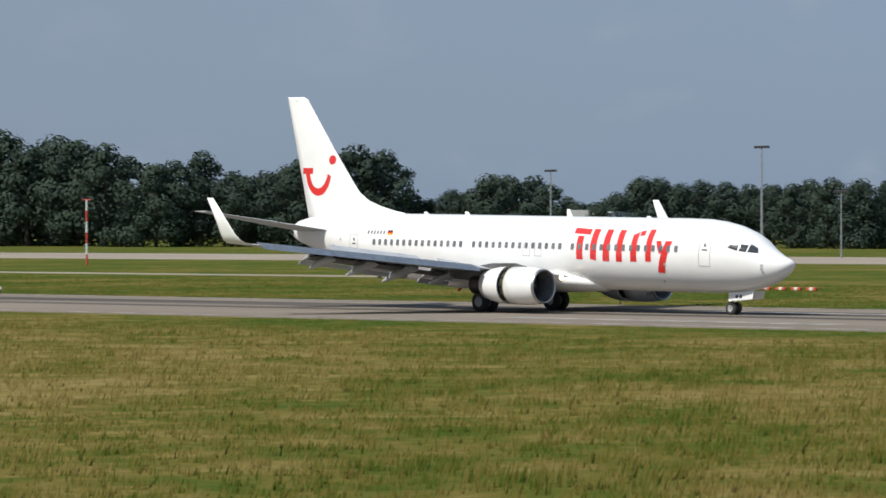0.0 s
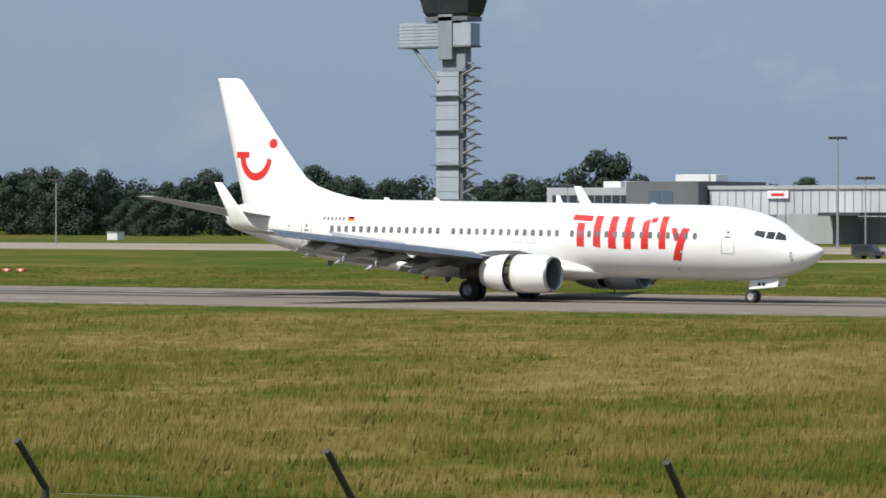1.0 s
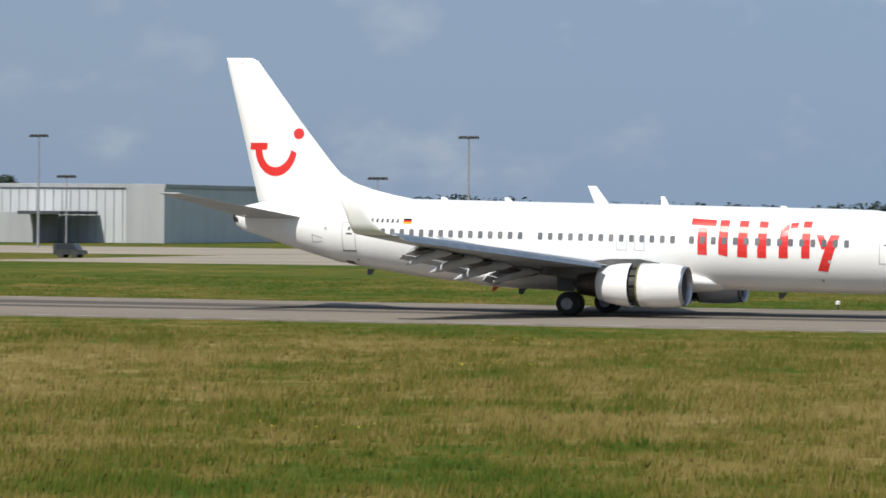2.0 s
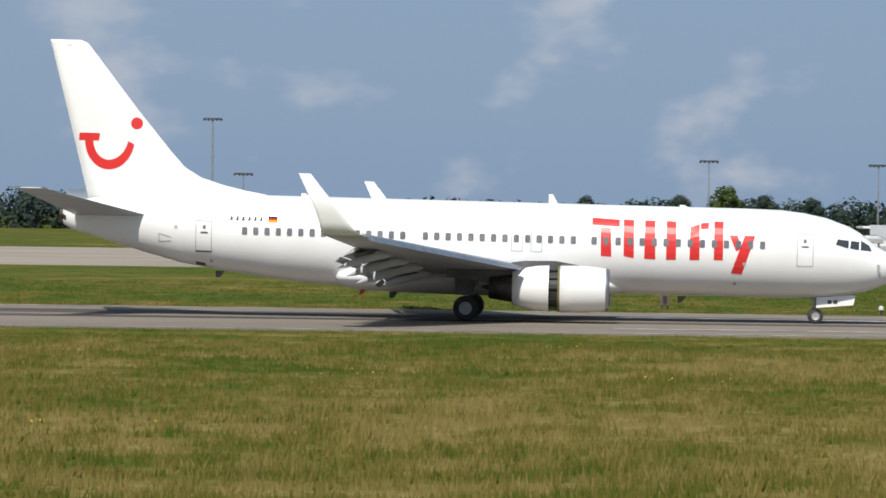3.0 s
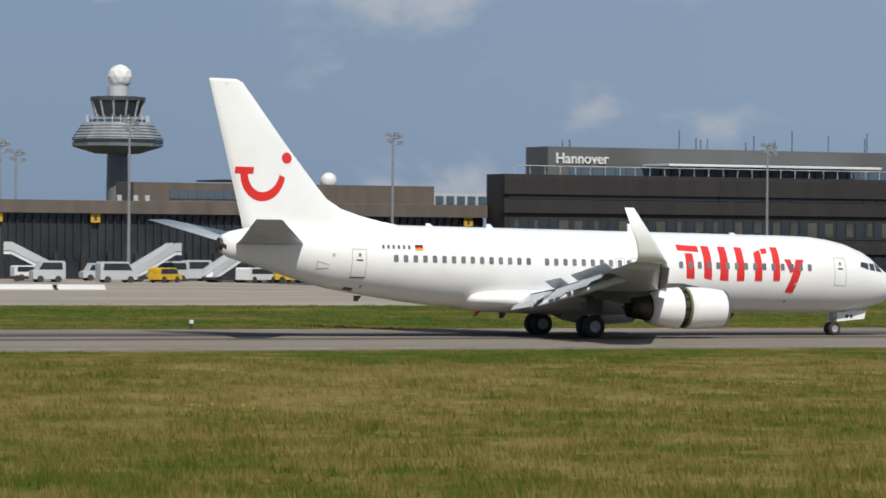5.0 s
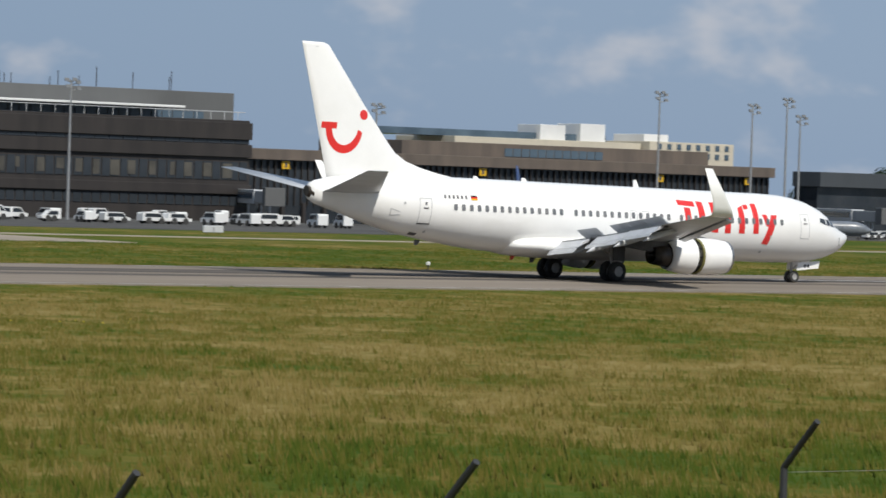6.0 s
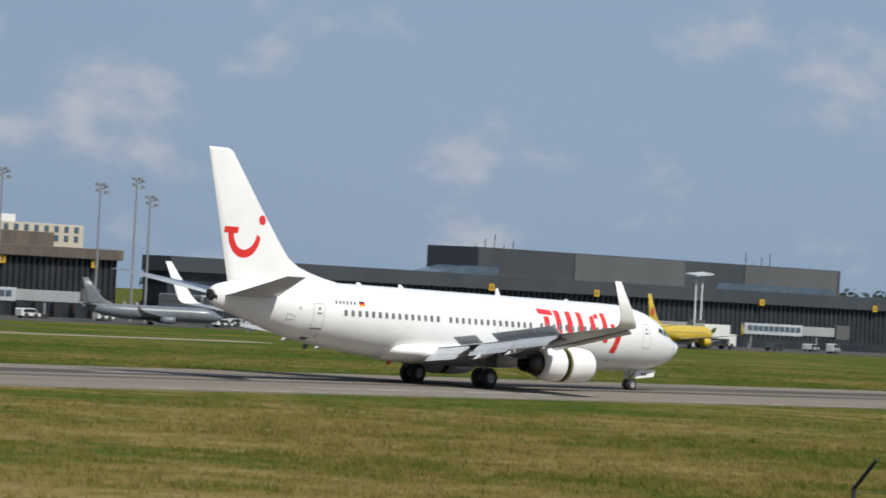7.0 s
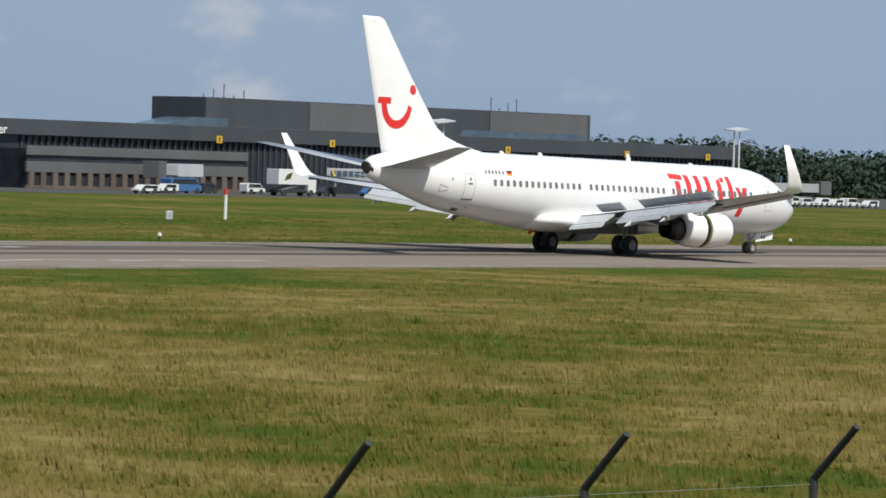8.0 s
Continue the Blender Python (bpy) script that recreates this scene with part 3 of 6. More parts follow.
def airliner():
    plane = thing("airliner", "white twin-engine airliner with red tail emblem rolling on the runway", "airplane")
    paint = M["paint"]
    part("fuselage", nose_down(fresh(hull)), paint, plane, "", True)
    bm = bmesh.new()
    rr = []
    for x, w, zb, zt in ((7.2, 0.5, 1.45, 1.7), (6.2, 1.5, 1.25, 2.2), (4.5, 1.98, 1.14, 2.6), (1.0, 2.12, 1.08, 2.65), (-2.6, 2.14, 1.1, 2.5), (-4.2, 2.08, 1.14, 2.46), (-5.0, 1.98, 1.18, 2.42), (-5.5, 1.84, 1.24, 2.34), (-5.8, 1.62, 1.34, 2.2), (-5.95, 1.2, 1.5, 2.0)):
        rr.append([(x, w * math.sin(2 * math.pi * i / 24), (zb + zt) / 2 + (zt - zb) / 2 * math.cos(2 * math.pi * i / 24)) for i in range(24)])
    loft(bm, rr)
    part("belly_fairing", nose_down(bm), paint, plane, "", True)

    # wings
    for s in (-1, 1):
        wing = part("wing", nose_down(wing_bm(s)), M["grey_paint"], plane, "grey wing with flaps and spoilers out", True)
        part("winglet", nose_down(winglet_bm(s)), paint, wing, "white upswept winglet", True)
        for a, b, ch in ((2.0, 4.35, 1.1), (5.3, 8.8, 0.98), (8.85, 12.3, 0.82)):
            bm = bmesh.new()
            slab_between(bm, (trail_at(a) + 0.25, s * a, wing_z(a) + 0.02), (trail_at(b) + 0.25, s * b, wing_z(b) + 0.0), ch, 29, 0.09)
            part("flap", nose_down(bm), M["grey_paint"], wing, "extended grey flap")
            bm = bmesh.new()
            slab_between(bm, (trail_at(a) - 0.9 * ch / 1.3, s * a, wing_z(a) + 0.02 - 0.66 * ch / 1.3), (trail_at(b) - 0.9 * ch / 1.3, s * b, wing_z(b) - 0.66 * ch / 1.3), ch * 0.36, 44, 0.045)
            part("aft_flap", nose_down(bm), M["grey_paint"], wing)
        # dark slab that paints in the shade of the cove ahead of the flaps
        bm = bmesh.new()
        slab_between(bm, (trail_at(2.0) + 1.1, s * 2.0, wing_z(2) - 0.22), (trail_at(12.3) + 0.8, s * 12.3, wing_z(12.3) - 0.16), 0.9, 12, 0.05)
        part("flap_cove", nose_down(bm), M["dark_paint_shade"], wing, "dark sheet standing for the shade in the cove ahead of the flaps")
        for a, b in ((2.6, 4.35), (5.7, 7.55), (7.58, 9.45), (9.48, 11.4)):
            bm = bmesh.new()
            slab_between(bm, (trail_at(a) + 1.15, s * a, wing_z(a) + 0.15), (trail_at(b) + 1.15, s * b, wing_z(b) + 0.15), 0.8, -32, 0.03)
            part("spoiler", nose_down(bm), M["grey_paint"], wing, "raised grey spoiler panel")
        for y, ln, r in ((3.6, 2.6, 0.2), (6.4, 3.2, 0.22), (9.0, 2.9, 0.2), (11.7, 2.5, 0.17)):
            part("flap_track_fairing", nose_down(fresh(canoe, trail_at(y) + 1.5, s * y, wing_z(y) - 0.26, ln * 0.92, r, 21)), M["grey_paint"], wing, "", True)
        bm = bmesh.new()
        rr = []
        for y in (5.9, 10.5, 16.6):
            le = lead_at(y)
            z = wing_z(y)
            rr.append([(le + 0.32, s * y, z - 0.2), (le + 0.1, s * y, z + 0.02), (le - 0.35, s * y, z + 0.16), (le - 0.05, s * y, z - 0.1)])
        loft(bm, rr)
        part("slat", nose_down(bm), M["metal"], wing, "bare metal leading edge slat")
        engine(plane, s, paint)
        # tailplane
        bm = bmesh.new()
        loft(bm, [foil(-14.3, -17.9, s * 0.4, 4.2, 0.36), foil(-14.85, -18.1, s * 1.4, 4.36, 0.32), foil(-18.3, -19.6, s * 7.1, 5.35, 0.12)])
        part("tailplane", nose_down(bm), M["grey_paint"], plane, "grey swept tailplane", True)
        # red bars of the wordmark, each a plain slab
        for c in (((5.5, 4.42), (6.72, 4.36), (6.72, 4.66), (5.5, 4.72)), ((5.92, 3.02), (6.38, 3.0), (6.33, 4.28), (5.88, 4.3)), ((6.93, 3.05), (7.38, 2.96), (7.36, 4.66), (6.9, 4.68)),
                  ((7.85, 2.96), (8.34, 2.94), (8.3, 4.66), (7.86, 4.66)), ((8.82, 2.94), (9.26, 2.94), (9.24, 4.64), (8.82, 4.66)), ((9.86, 2.96), (10.3, 2.96), (10.28, 4.56), (9.88, 4.4)),
                  ((10.34, 4.34), (10.68, 4.38), (10.7, 4.64), (10.34, 4.6)), ((10.94, 2.98), (11.34, 2.98), (11.34, 4.7), (10.94, 4.7)),
                  ((11.72, 2.42), (12.2, 2.38), (12.76, 4.1), (12.3, 4.1)), ((11.62, 4.1), (11.98, 4.1), (12.16, 3.5), (11.92, 3.4))):
            part("livery_bar", nose_down(fresh(patch, c, s, 0.012)), M["red"], plane, "plain red livery bar")
        # registration, as plain bars, and the flag
        for k in range(6):
            x = -10.75 + k * 0.27
            part("registration_bar", nose_down(fresh(patch, ((x, 4.16), (x + 0.13, 4.16), (x + 0.14, 4.35), (x + 0.02, 4.35)), s, 0.01, 1, 2)), M["marking_grey"], plane, "grey marking bar")
        for k, m in enumerate(("gold_flag", "flag_red", "black_flag")):
            z = 4.12 + k * 0.085
            part("flag_stripe", nose_down(fresh(patch, ((-9.02, z), (-8.6, z), (-8.6, z + 0.085), (-9.02, z + 0.085)), s, 0.022, 1, 2)), M[m], plane)
        # cabin windows
        xs = [-10.06 + 0.508 * i for i in range(30) if i not in (15,)] + [5.6 + 0.535 * i for i in range(15)]
        for x in xs:
            part("cabin_window", nose_down(fresh(rounded, x, 3.7, 0.235, 0.34, s, 0.02)), M["cabin_glass"], plane)
        # doors and exits
        for x0, x1, z0, z1 in ((-12.3, -11.55, 2.72, 4.12), (14.62, 15.36, 2.8, 4.25), (1.9, 2.42, 3.12, 3.98), (2.78, 3.3, 3.12, 3.98)):
            part("door_seam", nose_down(fresh(outline, x0, x1, z0, z1, s)), M["line"], plane, "grey door outline")
        for x, z in ((-11.9, 3.55), (14.98, 3.65)):
            part("door_handle", nose_down(fresh(patch, ((x - 0.16, z), (x + 0.16, z), (x + 0.16, z + 0.06), (x - 0.16, z + 0.06)), s, 0.02, 1, 1)), M["marking"], plane)
            part("door_window", nose_down(fresh(rounded, x, z + 0.28, 0.13, 0.16, s, 0.02)), M["cabin_glass"], plane)
        for x, z in ((-13.2, 3.8), (12.3, 2.85), (11.9, 1.95), (18.3, 2.9), (18.3, 2.72), (18.35, 2.55), (-11.6, 2.3)):
            part("probe", nose_down(fresh(rounded, x, z, 0.14, 0.14, s, 0.02)), M["line"], plane)
        part("door_sill", nose_down(fresh(patch, ((-12.3, 2.7), (-11.55, 2.7), (-11.55, 2.76), (-12.3, 2.76)), s, 0.016, 2, 1)), M["marking"], plane, "dark door sill")
        for c in (((-14.0, 3.1), (-13.96, 3.1), (-13.96, 3.5), (-14.0, 3.5)), ((-14.0, 3.46), (-13.4, 3.3), (-13.4, 3.34), (-14.0, 3.5)), ((-14.0, 3.1), (-13.4, 3.14), (-13.4, 3.18), (-14.0, 3.14))):
            part("panel_seam", nose_down(fresh(patch, c, s, 0.012, 2, 2)), M["line"], plane)
        part("vent_grille", nose_down(fresh(patch, ((-12.35, 2.12), (-11.9, 2.06), (-11.9, 2.2), (-12.35, 2.26)), s, 0.014, 2, 2)), M["marking"], plane, "dark vent grille")
        # cockpit glazing
        for c in (((16.35, 3.82), (16.92, 3.66), (16.94, 4.0), (16.45, 4.06)), ((17.0, 3.66), (17.4, 3.6), (17.42, 3.96), (17.04, 4.0)), ((17.47, 3.6), (18.0, 3.55), (17.86, 3.82), (17.5, 4.02))):
            part("cockpit_window", nose_down(fresh(patch, c, s, 0.015, 3, 3)), M["cockpit_glass"], plane, "dark cockpit window")
        # emblem on the fin: a bar, an arc, a dot
        bm = bmesh.new()
        bar = [[bm.verts.new(on_fin(-17.9 + 0.94 * a / 4 + 0.03 * q, 7.6 + 0.34 * q, s)) for a in range(5)] for q in (0, 1)]
        for a in range(4):
            bm.faces.new((bar[0][a], bar[0][a + 1], bar[1][a + 1], bar[1][a]))
        part("emblem_bar", nose_down(bm), M["red"], plane, "plain red bar on the fin")
        bm = bmesh.new()
        va, vb = [], []
        for k in range(17):
            a = radians(184 + k * 10.4)
            va.append(bm.verts.new(on_fin(-16.5 + 1.12 * math.cos(a) * (1 + 0.05 * k / 16), 7.7 + 1.4 * math.sin(a), s)))
            vb.append(bm.verts.new(on_fin(-16.5 + 0.74 * math.cos(a) * (1 + 0.2 * k / 16), 7.78 + 1.04 * math.sin(a), s)))
        for k in range(16):
            bm.faces.new((va[k], va[k + 1], vb[k + 1], vb[k]))
        part("emblem_arc", nose_down(bm), M["red"], plane, "plain red arc on the fin")
        bm = bmesh.new()
        bm.faces.new([bm.verts.new(on_fin(-15.25 + 0.27 * math.cos(k * math.pi / 10), 8.42 + 0.27 * math.sin(k * math.pi / 10), s)) for k in range(20)])
        part("emblem_dot", nose_down(bm), M["red"], plane, "plain red dot on the fin")

    # fin with its dorsal fillet
    bm = bmesh.new()
    rr = []
    for z, le, te, t in FIN:
        up = [(le + (te - le) * u, t * fin_shape(u), z) for u in FIN_U]
        rr.append(up + [(x, -w, h) for x, w, h in up[::-1]])
    loft(bm, rr)
    fin = part("fin", nose_down(bm), paint, plane, "tall white tail fin", True)
    part("rudder_seam", nose_down(fresh(prism, [(-18.5, 11.86), (-18.2, 11.9), (-18.2, 11.93), (-18.5, 11.89)], -0.1, 0.1)), M["line"], fin)
    bm = bmesh.new()
    loft(bm, [ring((-18.35, 0, 4.12), 0.36, "x", 14), ring((-18.66, 0, 4.24), 0.27, "x", 14)])
    part("exhaust_pipe", nose_down(bm), M["burnt"], plane, "dark auxiliary exhaust pipe")
    for x, h in ((3.9, 0.42), (-4.0, 0.2), (9.8, 0.1), (-7.3, 0.16)):
        part("antenna", nose_down(fresh(prism, [(x, 5.3), (x - 0.4, 5.3), (x - 0.42, 5.3 + h), (x - 0.22, 5.3 + h)], -0.03, 0.03)), paint, plane)
    part("drain_mast", nose_down(fresh(prism, [(-4.3, 1.5), (-4.75, 1.5), (-5.0, 0.95), (-4.85, 0.95)], -0.04, 0.04)), M["red_mast"], plane, "orange-red drain mast under the belly")
    for x, z in ((9.8, 1.3), (-3.2, 1.12), (-11.1, 1.84)):
        part("antenna", nose_down(fresh(prism, [(x, z), (x - 0.4, z), (x - 0.4, z - 0.28), (x - 0.2, z - 0.28)], -0.03, 0.03)), M["dark_paint_shade"], plane)
    for s in (-1, 1):
        bm = bmesh.new()
        loft(bm, [ring((5.25, s * 2.35, 2.0), 0.14, "x", 12), ring((5.35, s * 2.35, 2.0), 0.1, "x", 12)])
        part("landing_light", nose_down(bm), M["lamp"], plane, "lit landing light")
        # main gear
        bm = bmesh.new()
        tube(bm, (0.05, s * 2.86, 0.55), (-0.1, s * 2.75, 2.2), 0.11, 0.14, 12)
        tube(bm, (0.0, s * 2.4, 0.56), (0.0, s * 3.35, 0.56), 0.08, n=10)
        tube(bm, (0.05, s * 2.8, 1.1), (0.7, s * 2.2, 2.1), 0.05, n=8)
        tube(bm, (-0.05, s * 2.8, 1.3), (-0.1, s * 1.6, 1.9), 0.06, n=8)
        leg = part("main_gear_leg", bm, M["rim"], plane, "grey landing gear leg")
        for y in (2.5, 3.24):
            WHEELS.append((wheel(plane, 0.0, s * y, 0.56, 0.4, "main_wheel"), 0.0, s * y, 0.56))
        # door coloured dark to stand for the shade under the wing
        part("gear_door", fresh(prism, [(-0.45, 1.15), (0.35, 1.15), (0.4, 2.1), (-0.5, 2.1)], s * 3.42, s * 3.46), M["dark_paint_shade"], leg)
    # nose gear
    bm = bmesh.new()
    tube(bm, (15.58, 0, 0.34), (15.5, 0, 1.6), 0.07, 0.09, 12)
    tube(bm, (15.58, -0.24, 0.34), (15.58, 0.24, 0.34), 0.05, n=8)
    tube(bm, (15.6, 0, 0.75), (16.5, 0, 1.4), 0.045, n=8)
    part("nose_gear_leg", bm, M["rim"], plane, "grey nose gear leg")
    for s in (-1, 1):
        WHEELS.append((wheel(plane, 15.58, s * 0.21, 0.345, 0.2, "nose_wheel"), 15.58, s * 0.21, 0.345))
        door = part("nose_gear_door", fresh(prism, [(15.6, 0.72), (17.25, 0.86), (17.35, 1.3), (15.62, 1.18)], s * 0.42, s * 0.46), paint, plane, "white nose gear door")
        for k in range(2):
            x = 16.1 + k * 0.26
            part("marking_bar", fresh(prism, [(x, 0.9), (x + 0.18, 0.91), (x + 0.18, 1.08), (x, 1.07)], s * 0.462, s * 0.468), M["marking"], door)
    return plane


plane = airliner()


# ---------------------------------------------------------------- ground, runway, apron
def sheet(name, x0, x1, y0, y1, z, mat, label, category, nx=1, ny=1):
    bm = bmesh.new()
    vs = [[bm.verts.new((x0 + (x1 - x0) * i / nx, y0 + (y1 - y0) * j / ny, z)) for i in range(nx + 1)] for j in range(ny + 1)]
    for j in range(ny):
        for i in range(nx):
            bm.faces.new((vs[j][i], vs[j][i + 1], vs[j + 1][i + 1], vs[j + 1][i]))
    return structure(name, bm, mat, label, category)


def paving(name, x0, x1, y0, y1, h, mat, label):
    bm = bmesh.new()
    box(bm, x0, x1, y0, y1, -0.3, h)
    return structure(name, bm, mat, label, "pavement")


RUN_S, RUN_N = -18.8, 14.8
sheet("ground", -4500, 4500, -900, 4600, -0.02, M["ground"], "mown meadow in green and straw patches beside the runway", "grass field", 8, 8)
paving("runway", -1500, 1900, RUN_S, RUN_N, 0.03, M["asphalt"], "grey-brown runway with dark tyre marks")
paving("taxiway_west", -1200, -165.5, 205, 278, 0.03, M["concrete"], "pale concrete taxiway behind the runway")
paving("taxiway", -165, 58, 144, 285, 0.03, M["concrete"], "pale concrete taxiway behind the runway")
paving("apron", 58.5, 150, 80, 420, 0.035, M["concrete"], "pale concrete apron")
paving("terminal_apron_east", 262.5, 900, 190, 330, 0.03, M["dark_apron"], "dark asphalt apron before the terminal")
paving("terminal_apron", 150.5, 262, 150, 330, 0.03, M["dark_apron"], "dark asphalt apron before the terminal")
paving("service_road", 150.5, 258, 108, 111.5, 0.035, M["concrete"], "narrow pale service road in the grass")
paving("service_road_west", -900, -240, 92, 97, 0.035, M["concrete"], "narrow pale service road in the grass")
for y0, y1 in ((-4.6, -1.6), (1.2, 7.6)):
    sheet("tyre_marks", -700, 900, y0, y1, 0.036, M["rubbered"], "dark rubber streaks left by tyres", "tyre marks")
for x0 in (-1.0, 149.0, -151.0, 299.0):
    for y0 in (-12.4, 4.2):
        sheet("runway_marking", x0, x0 + 22.5, y0, y0 + 1.6, 0.042, M["white_line"], "worn white touchdown stripe", "road marking")
for y in (RUN_S + 0.8, RUN_N - 1.5):
    sheet("edge_line", -700, 900, y, y + 0.6, 0.042, M["white_line"], "worn white runway edge line", "road marking")


def stuff_mesh(name, verts, faces_n, mat, label, category):
    """One mesh of loose equal faces (n corners each) from an array of corners."""
    me = bpy.data.meshes.new(name)
    nv = len(verts)
    nf = nv // faces_n
    me.vertices.add(nv)
    me.vertices.foreach_set("co", np.asarray(verts, dtype=np.float32).ravel())
    me.loops.add(nv)
    me.loops.foreach_set("vertex_index", np.arange(nv, dtype=np.int32))
    me.polygons.add(nf)
    me.polygons.foreach_set("loop_start", np.arange(0, nv, faces_n, dtype=np.int32))
    me.polygons.foreach_set("loop_total", np.full(nf, faces_n, dtype=np.int32))
    me.update(calc_edges=True)
    me.materials.append(mat)
    return me


def soft_noise(rng, x, y, cell):
    """Smooth random values from 0 to 1 over the plan, with features of one cell's size."""
    g = rng.random((256, 256))
    u, v = x / cell, y / cell
    i, j = np.floor(u).astype(int), np.floor(v).astype(int)
    a, b = u - i, v - j
    a, b = a * a * (3 - 2 * a), b * b * (3 - 2 * b)
    i0, j0, i1, j1 = i % 256, j % 256, (i + 1) % 256, (j + 1) % 256
    return (g[i0, j0] * (1 - a) + g[i1, j0] * a) * (1 - b) + (g[i0, j1] * (1 - a) + g[i1, j1] * a) * b


def tussocks(rng, x, y, h, blades, spread, half):
    """Blades of grass round the middles of tussocks, as loose triangles."""
    k = len(x)
    out = np.empty((k, blades, 3, 3), dtype=np.float32)
    for b in range(blades):
        ph = rng.uniform(0, 2 * np.pi, k)
        th = rng.normal(0, 0.55, k)
        ld = rng.normal(0.5 * np.pi, 0.7, k)
        w = half * rng.uniform(0.5, 1.3, k)
        hb = h * rng.uniform(0.55, 1.15, k)
        lean = rng.uniform(0.1, 0.75, k) * hb
        q = spread * np.sqrt(rng.random(k))
        bx, by = x + q * np.cos(ph), y + q * np.sin(ph)
        out[:, b, 0] = np.stack([bx + w * np.cos(th), by + w * np.sin(th), np.full(k, -0.03)], 1)
        out[:, b, 1] = np.stack([bx - w * np.cos(th), by - w * np.sin(th), np.full(k, -0.03)], 1)
        out[:, b, 2] = np.stack([bx + lean * np.cos(ld), by + lean * np.sin(ld), hb], 1)
    return out.reshape(-1, 3)


def meadow():
    """Tussocks of grass over the near field, taller in some patches, and short grass past the runway."""
    rng = np.random.default_rng(3)
    n = 190000
    r = 40.0 + 250.0 * rng.random(n) ** 1.2
    a = np.radians(rng.uniform(-56, 64, n))
    x, y = r * np.sin(a), -168 + r * np.cos(a)
    r, a = 26.0 + 90.0 * rng.random(9000), np.radians(rng.uniform(38, 60, 9000))
    x, y = np.append(x, 45 + r * np.sin(a)), np.append(y, -131 + r * np.cos(a))
    keep = y < RUN_S - 0.3
    x, y = x[keep], y[keep]
    k = len(x)
    patch_h = 0.55 * soft_noise(rng, x, y, 5.0) + 0.45 * soft_noise(rng, x, y, 1.1)
    edge = np.clip((RUN_S - 2 - y) / 16, 0.35, 1.0)
    h = (0.07 + 0.26 * patch_h ** 1.6 + 0.14 * rng.random(k) ** 5) * edge * np.where(x > 60, 0.8, 1.0)
    field = tussocks(rng, x, y, h, 6, 0.22, 0.025)
    n = 50000
    x, y = rng.uniform(-330, 330, n), RUN_N + 0.4 + 66 * rng.random(n) ** 1.3
    h = 0.04 + 0.12 * soft_noise(rng, x, y, 3.0) ** 1.5
    far = tussocks(rng, x, y, h, 4, 0.3, 0.045)
    me = stuff_mesh("grass", np.concatenate([field, far]), 3, M["tuft"], "", "")
    tagged(new("grass", me), "uneven meadow grass, green with straw-coloured patches", "grass", kind="stuff")
    # small yellow flowers in loose drifts
    pts = []
    for cx, cy in [(-31, -95), (-38, -62), (-60, -70), (-14, -88), (-8, -60), (2, -62), (6, -98), (18, -50), (26, -80), (-3, -36), (9, -34), (14, -33), (40, -70), (-45, -40), (-26, -50), (64, -60)]:
        for _ in range(8):
            fx, fy = cx + rng.normal(0, 1.3), cy + rng.normal(0, 0.9)
            fz, q = rng.uniform(0.1, 0.22), rng.uniform(0.012, 0.026)
            for p in range(2):
                t = rng.uniform(0, np.pi)
                c, s = np.cos(t) * q, np.sin(t) * q
                pts += [(fx - c, fy - s, fz - q), (fx + c, fy + s, fz - q), (fx + c, fy + s, fz + q), (fx - c, fy - s, fz + q)]
    me = stuff_mesh("flowers", pts, 4, M["flower"], "", "")
    tagged(new("flowers", me), "small yellow meadow flowers in loose drifts", "flowers", kind="stuff")


meadow()


# ---------------------------------------------------------------- trees
def leaf_cloud(rng, blobs, count, size):
    """Leaf sprays on the shells of several blobs (x, y, z, rx, rz)."""
    out = []
    for bx, by, bz, rx, rz in blobs:
        k = int(count * (rx / 3.0) ** 2)
        d = rng.normal(size=(k, 3))
        d /= np.linalg.norm(d, axis=1)[:, None]
        p = d * (np.array([rx, rx, rz]) * rng.uniform(0.6, 1.06, (k, 1))) + np.array([bx, by, bz])
        e = d + rng.normal(0, 0.26, (k, 3))
        u = np.cross(e, rng.normal(size=(k, 3)))
        u /= np.linalg.norm(u, axis=1)[:, None] + 1e-9
        v = np.cross(u, e)
        v /= np.linalg.norm(v, axis=1)[:, None] + 1e-9
        s = (size * rng.uniform(0.5, 1.15, (k, 1)))
        out.append(np.stack([p - u * s, p + v * s * 0.6, p + u * s, p - v * s * 0.6], 1).reshape(-1, 3))
    return np.concatenate(out)


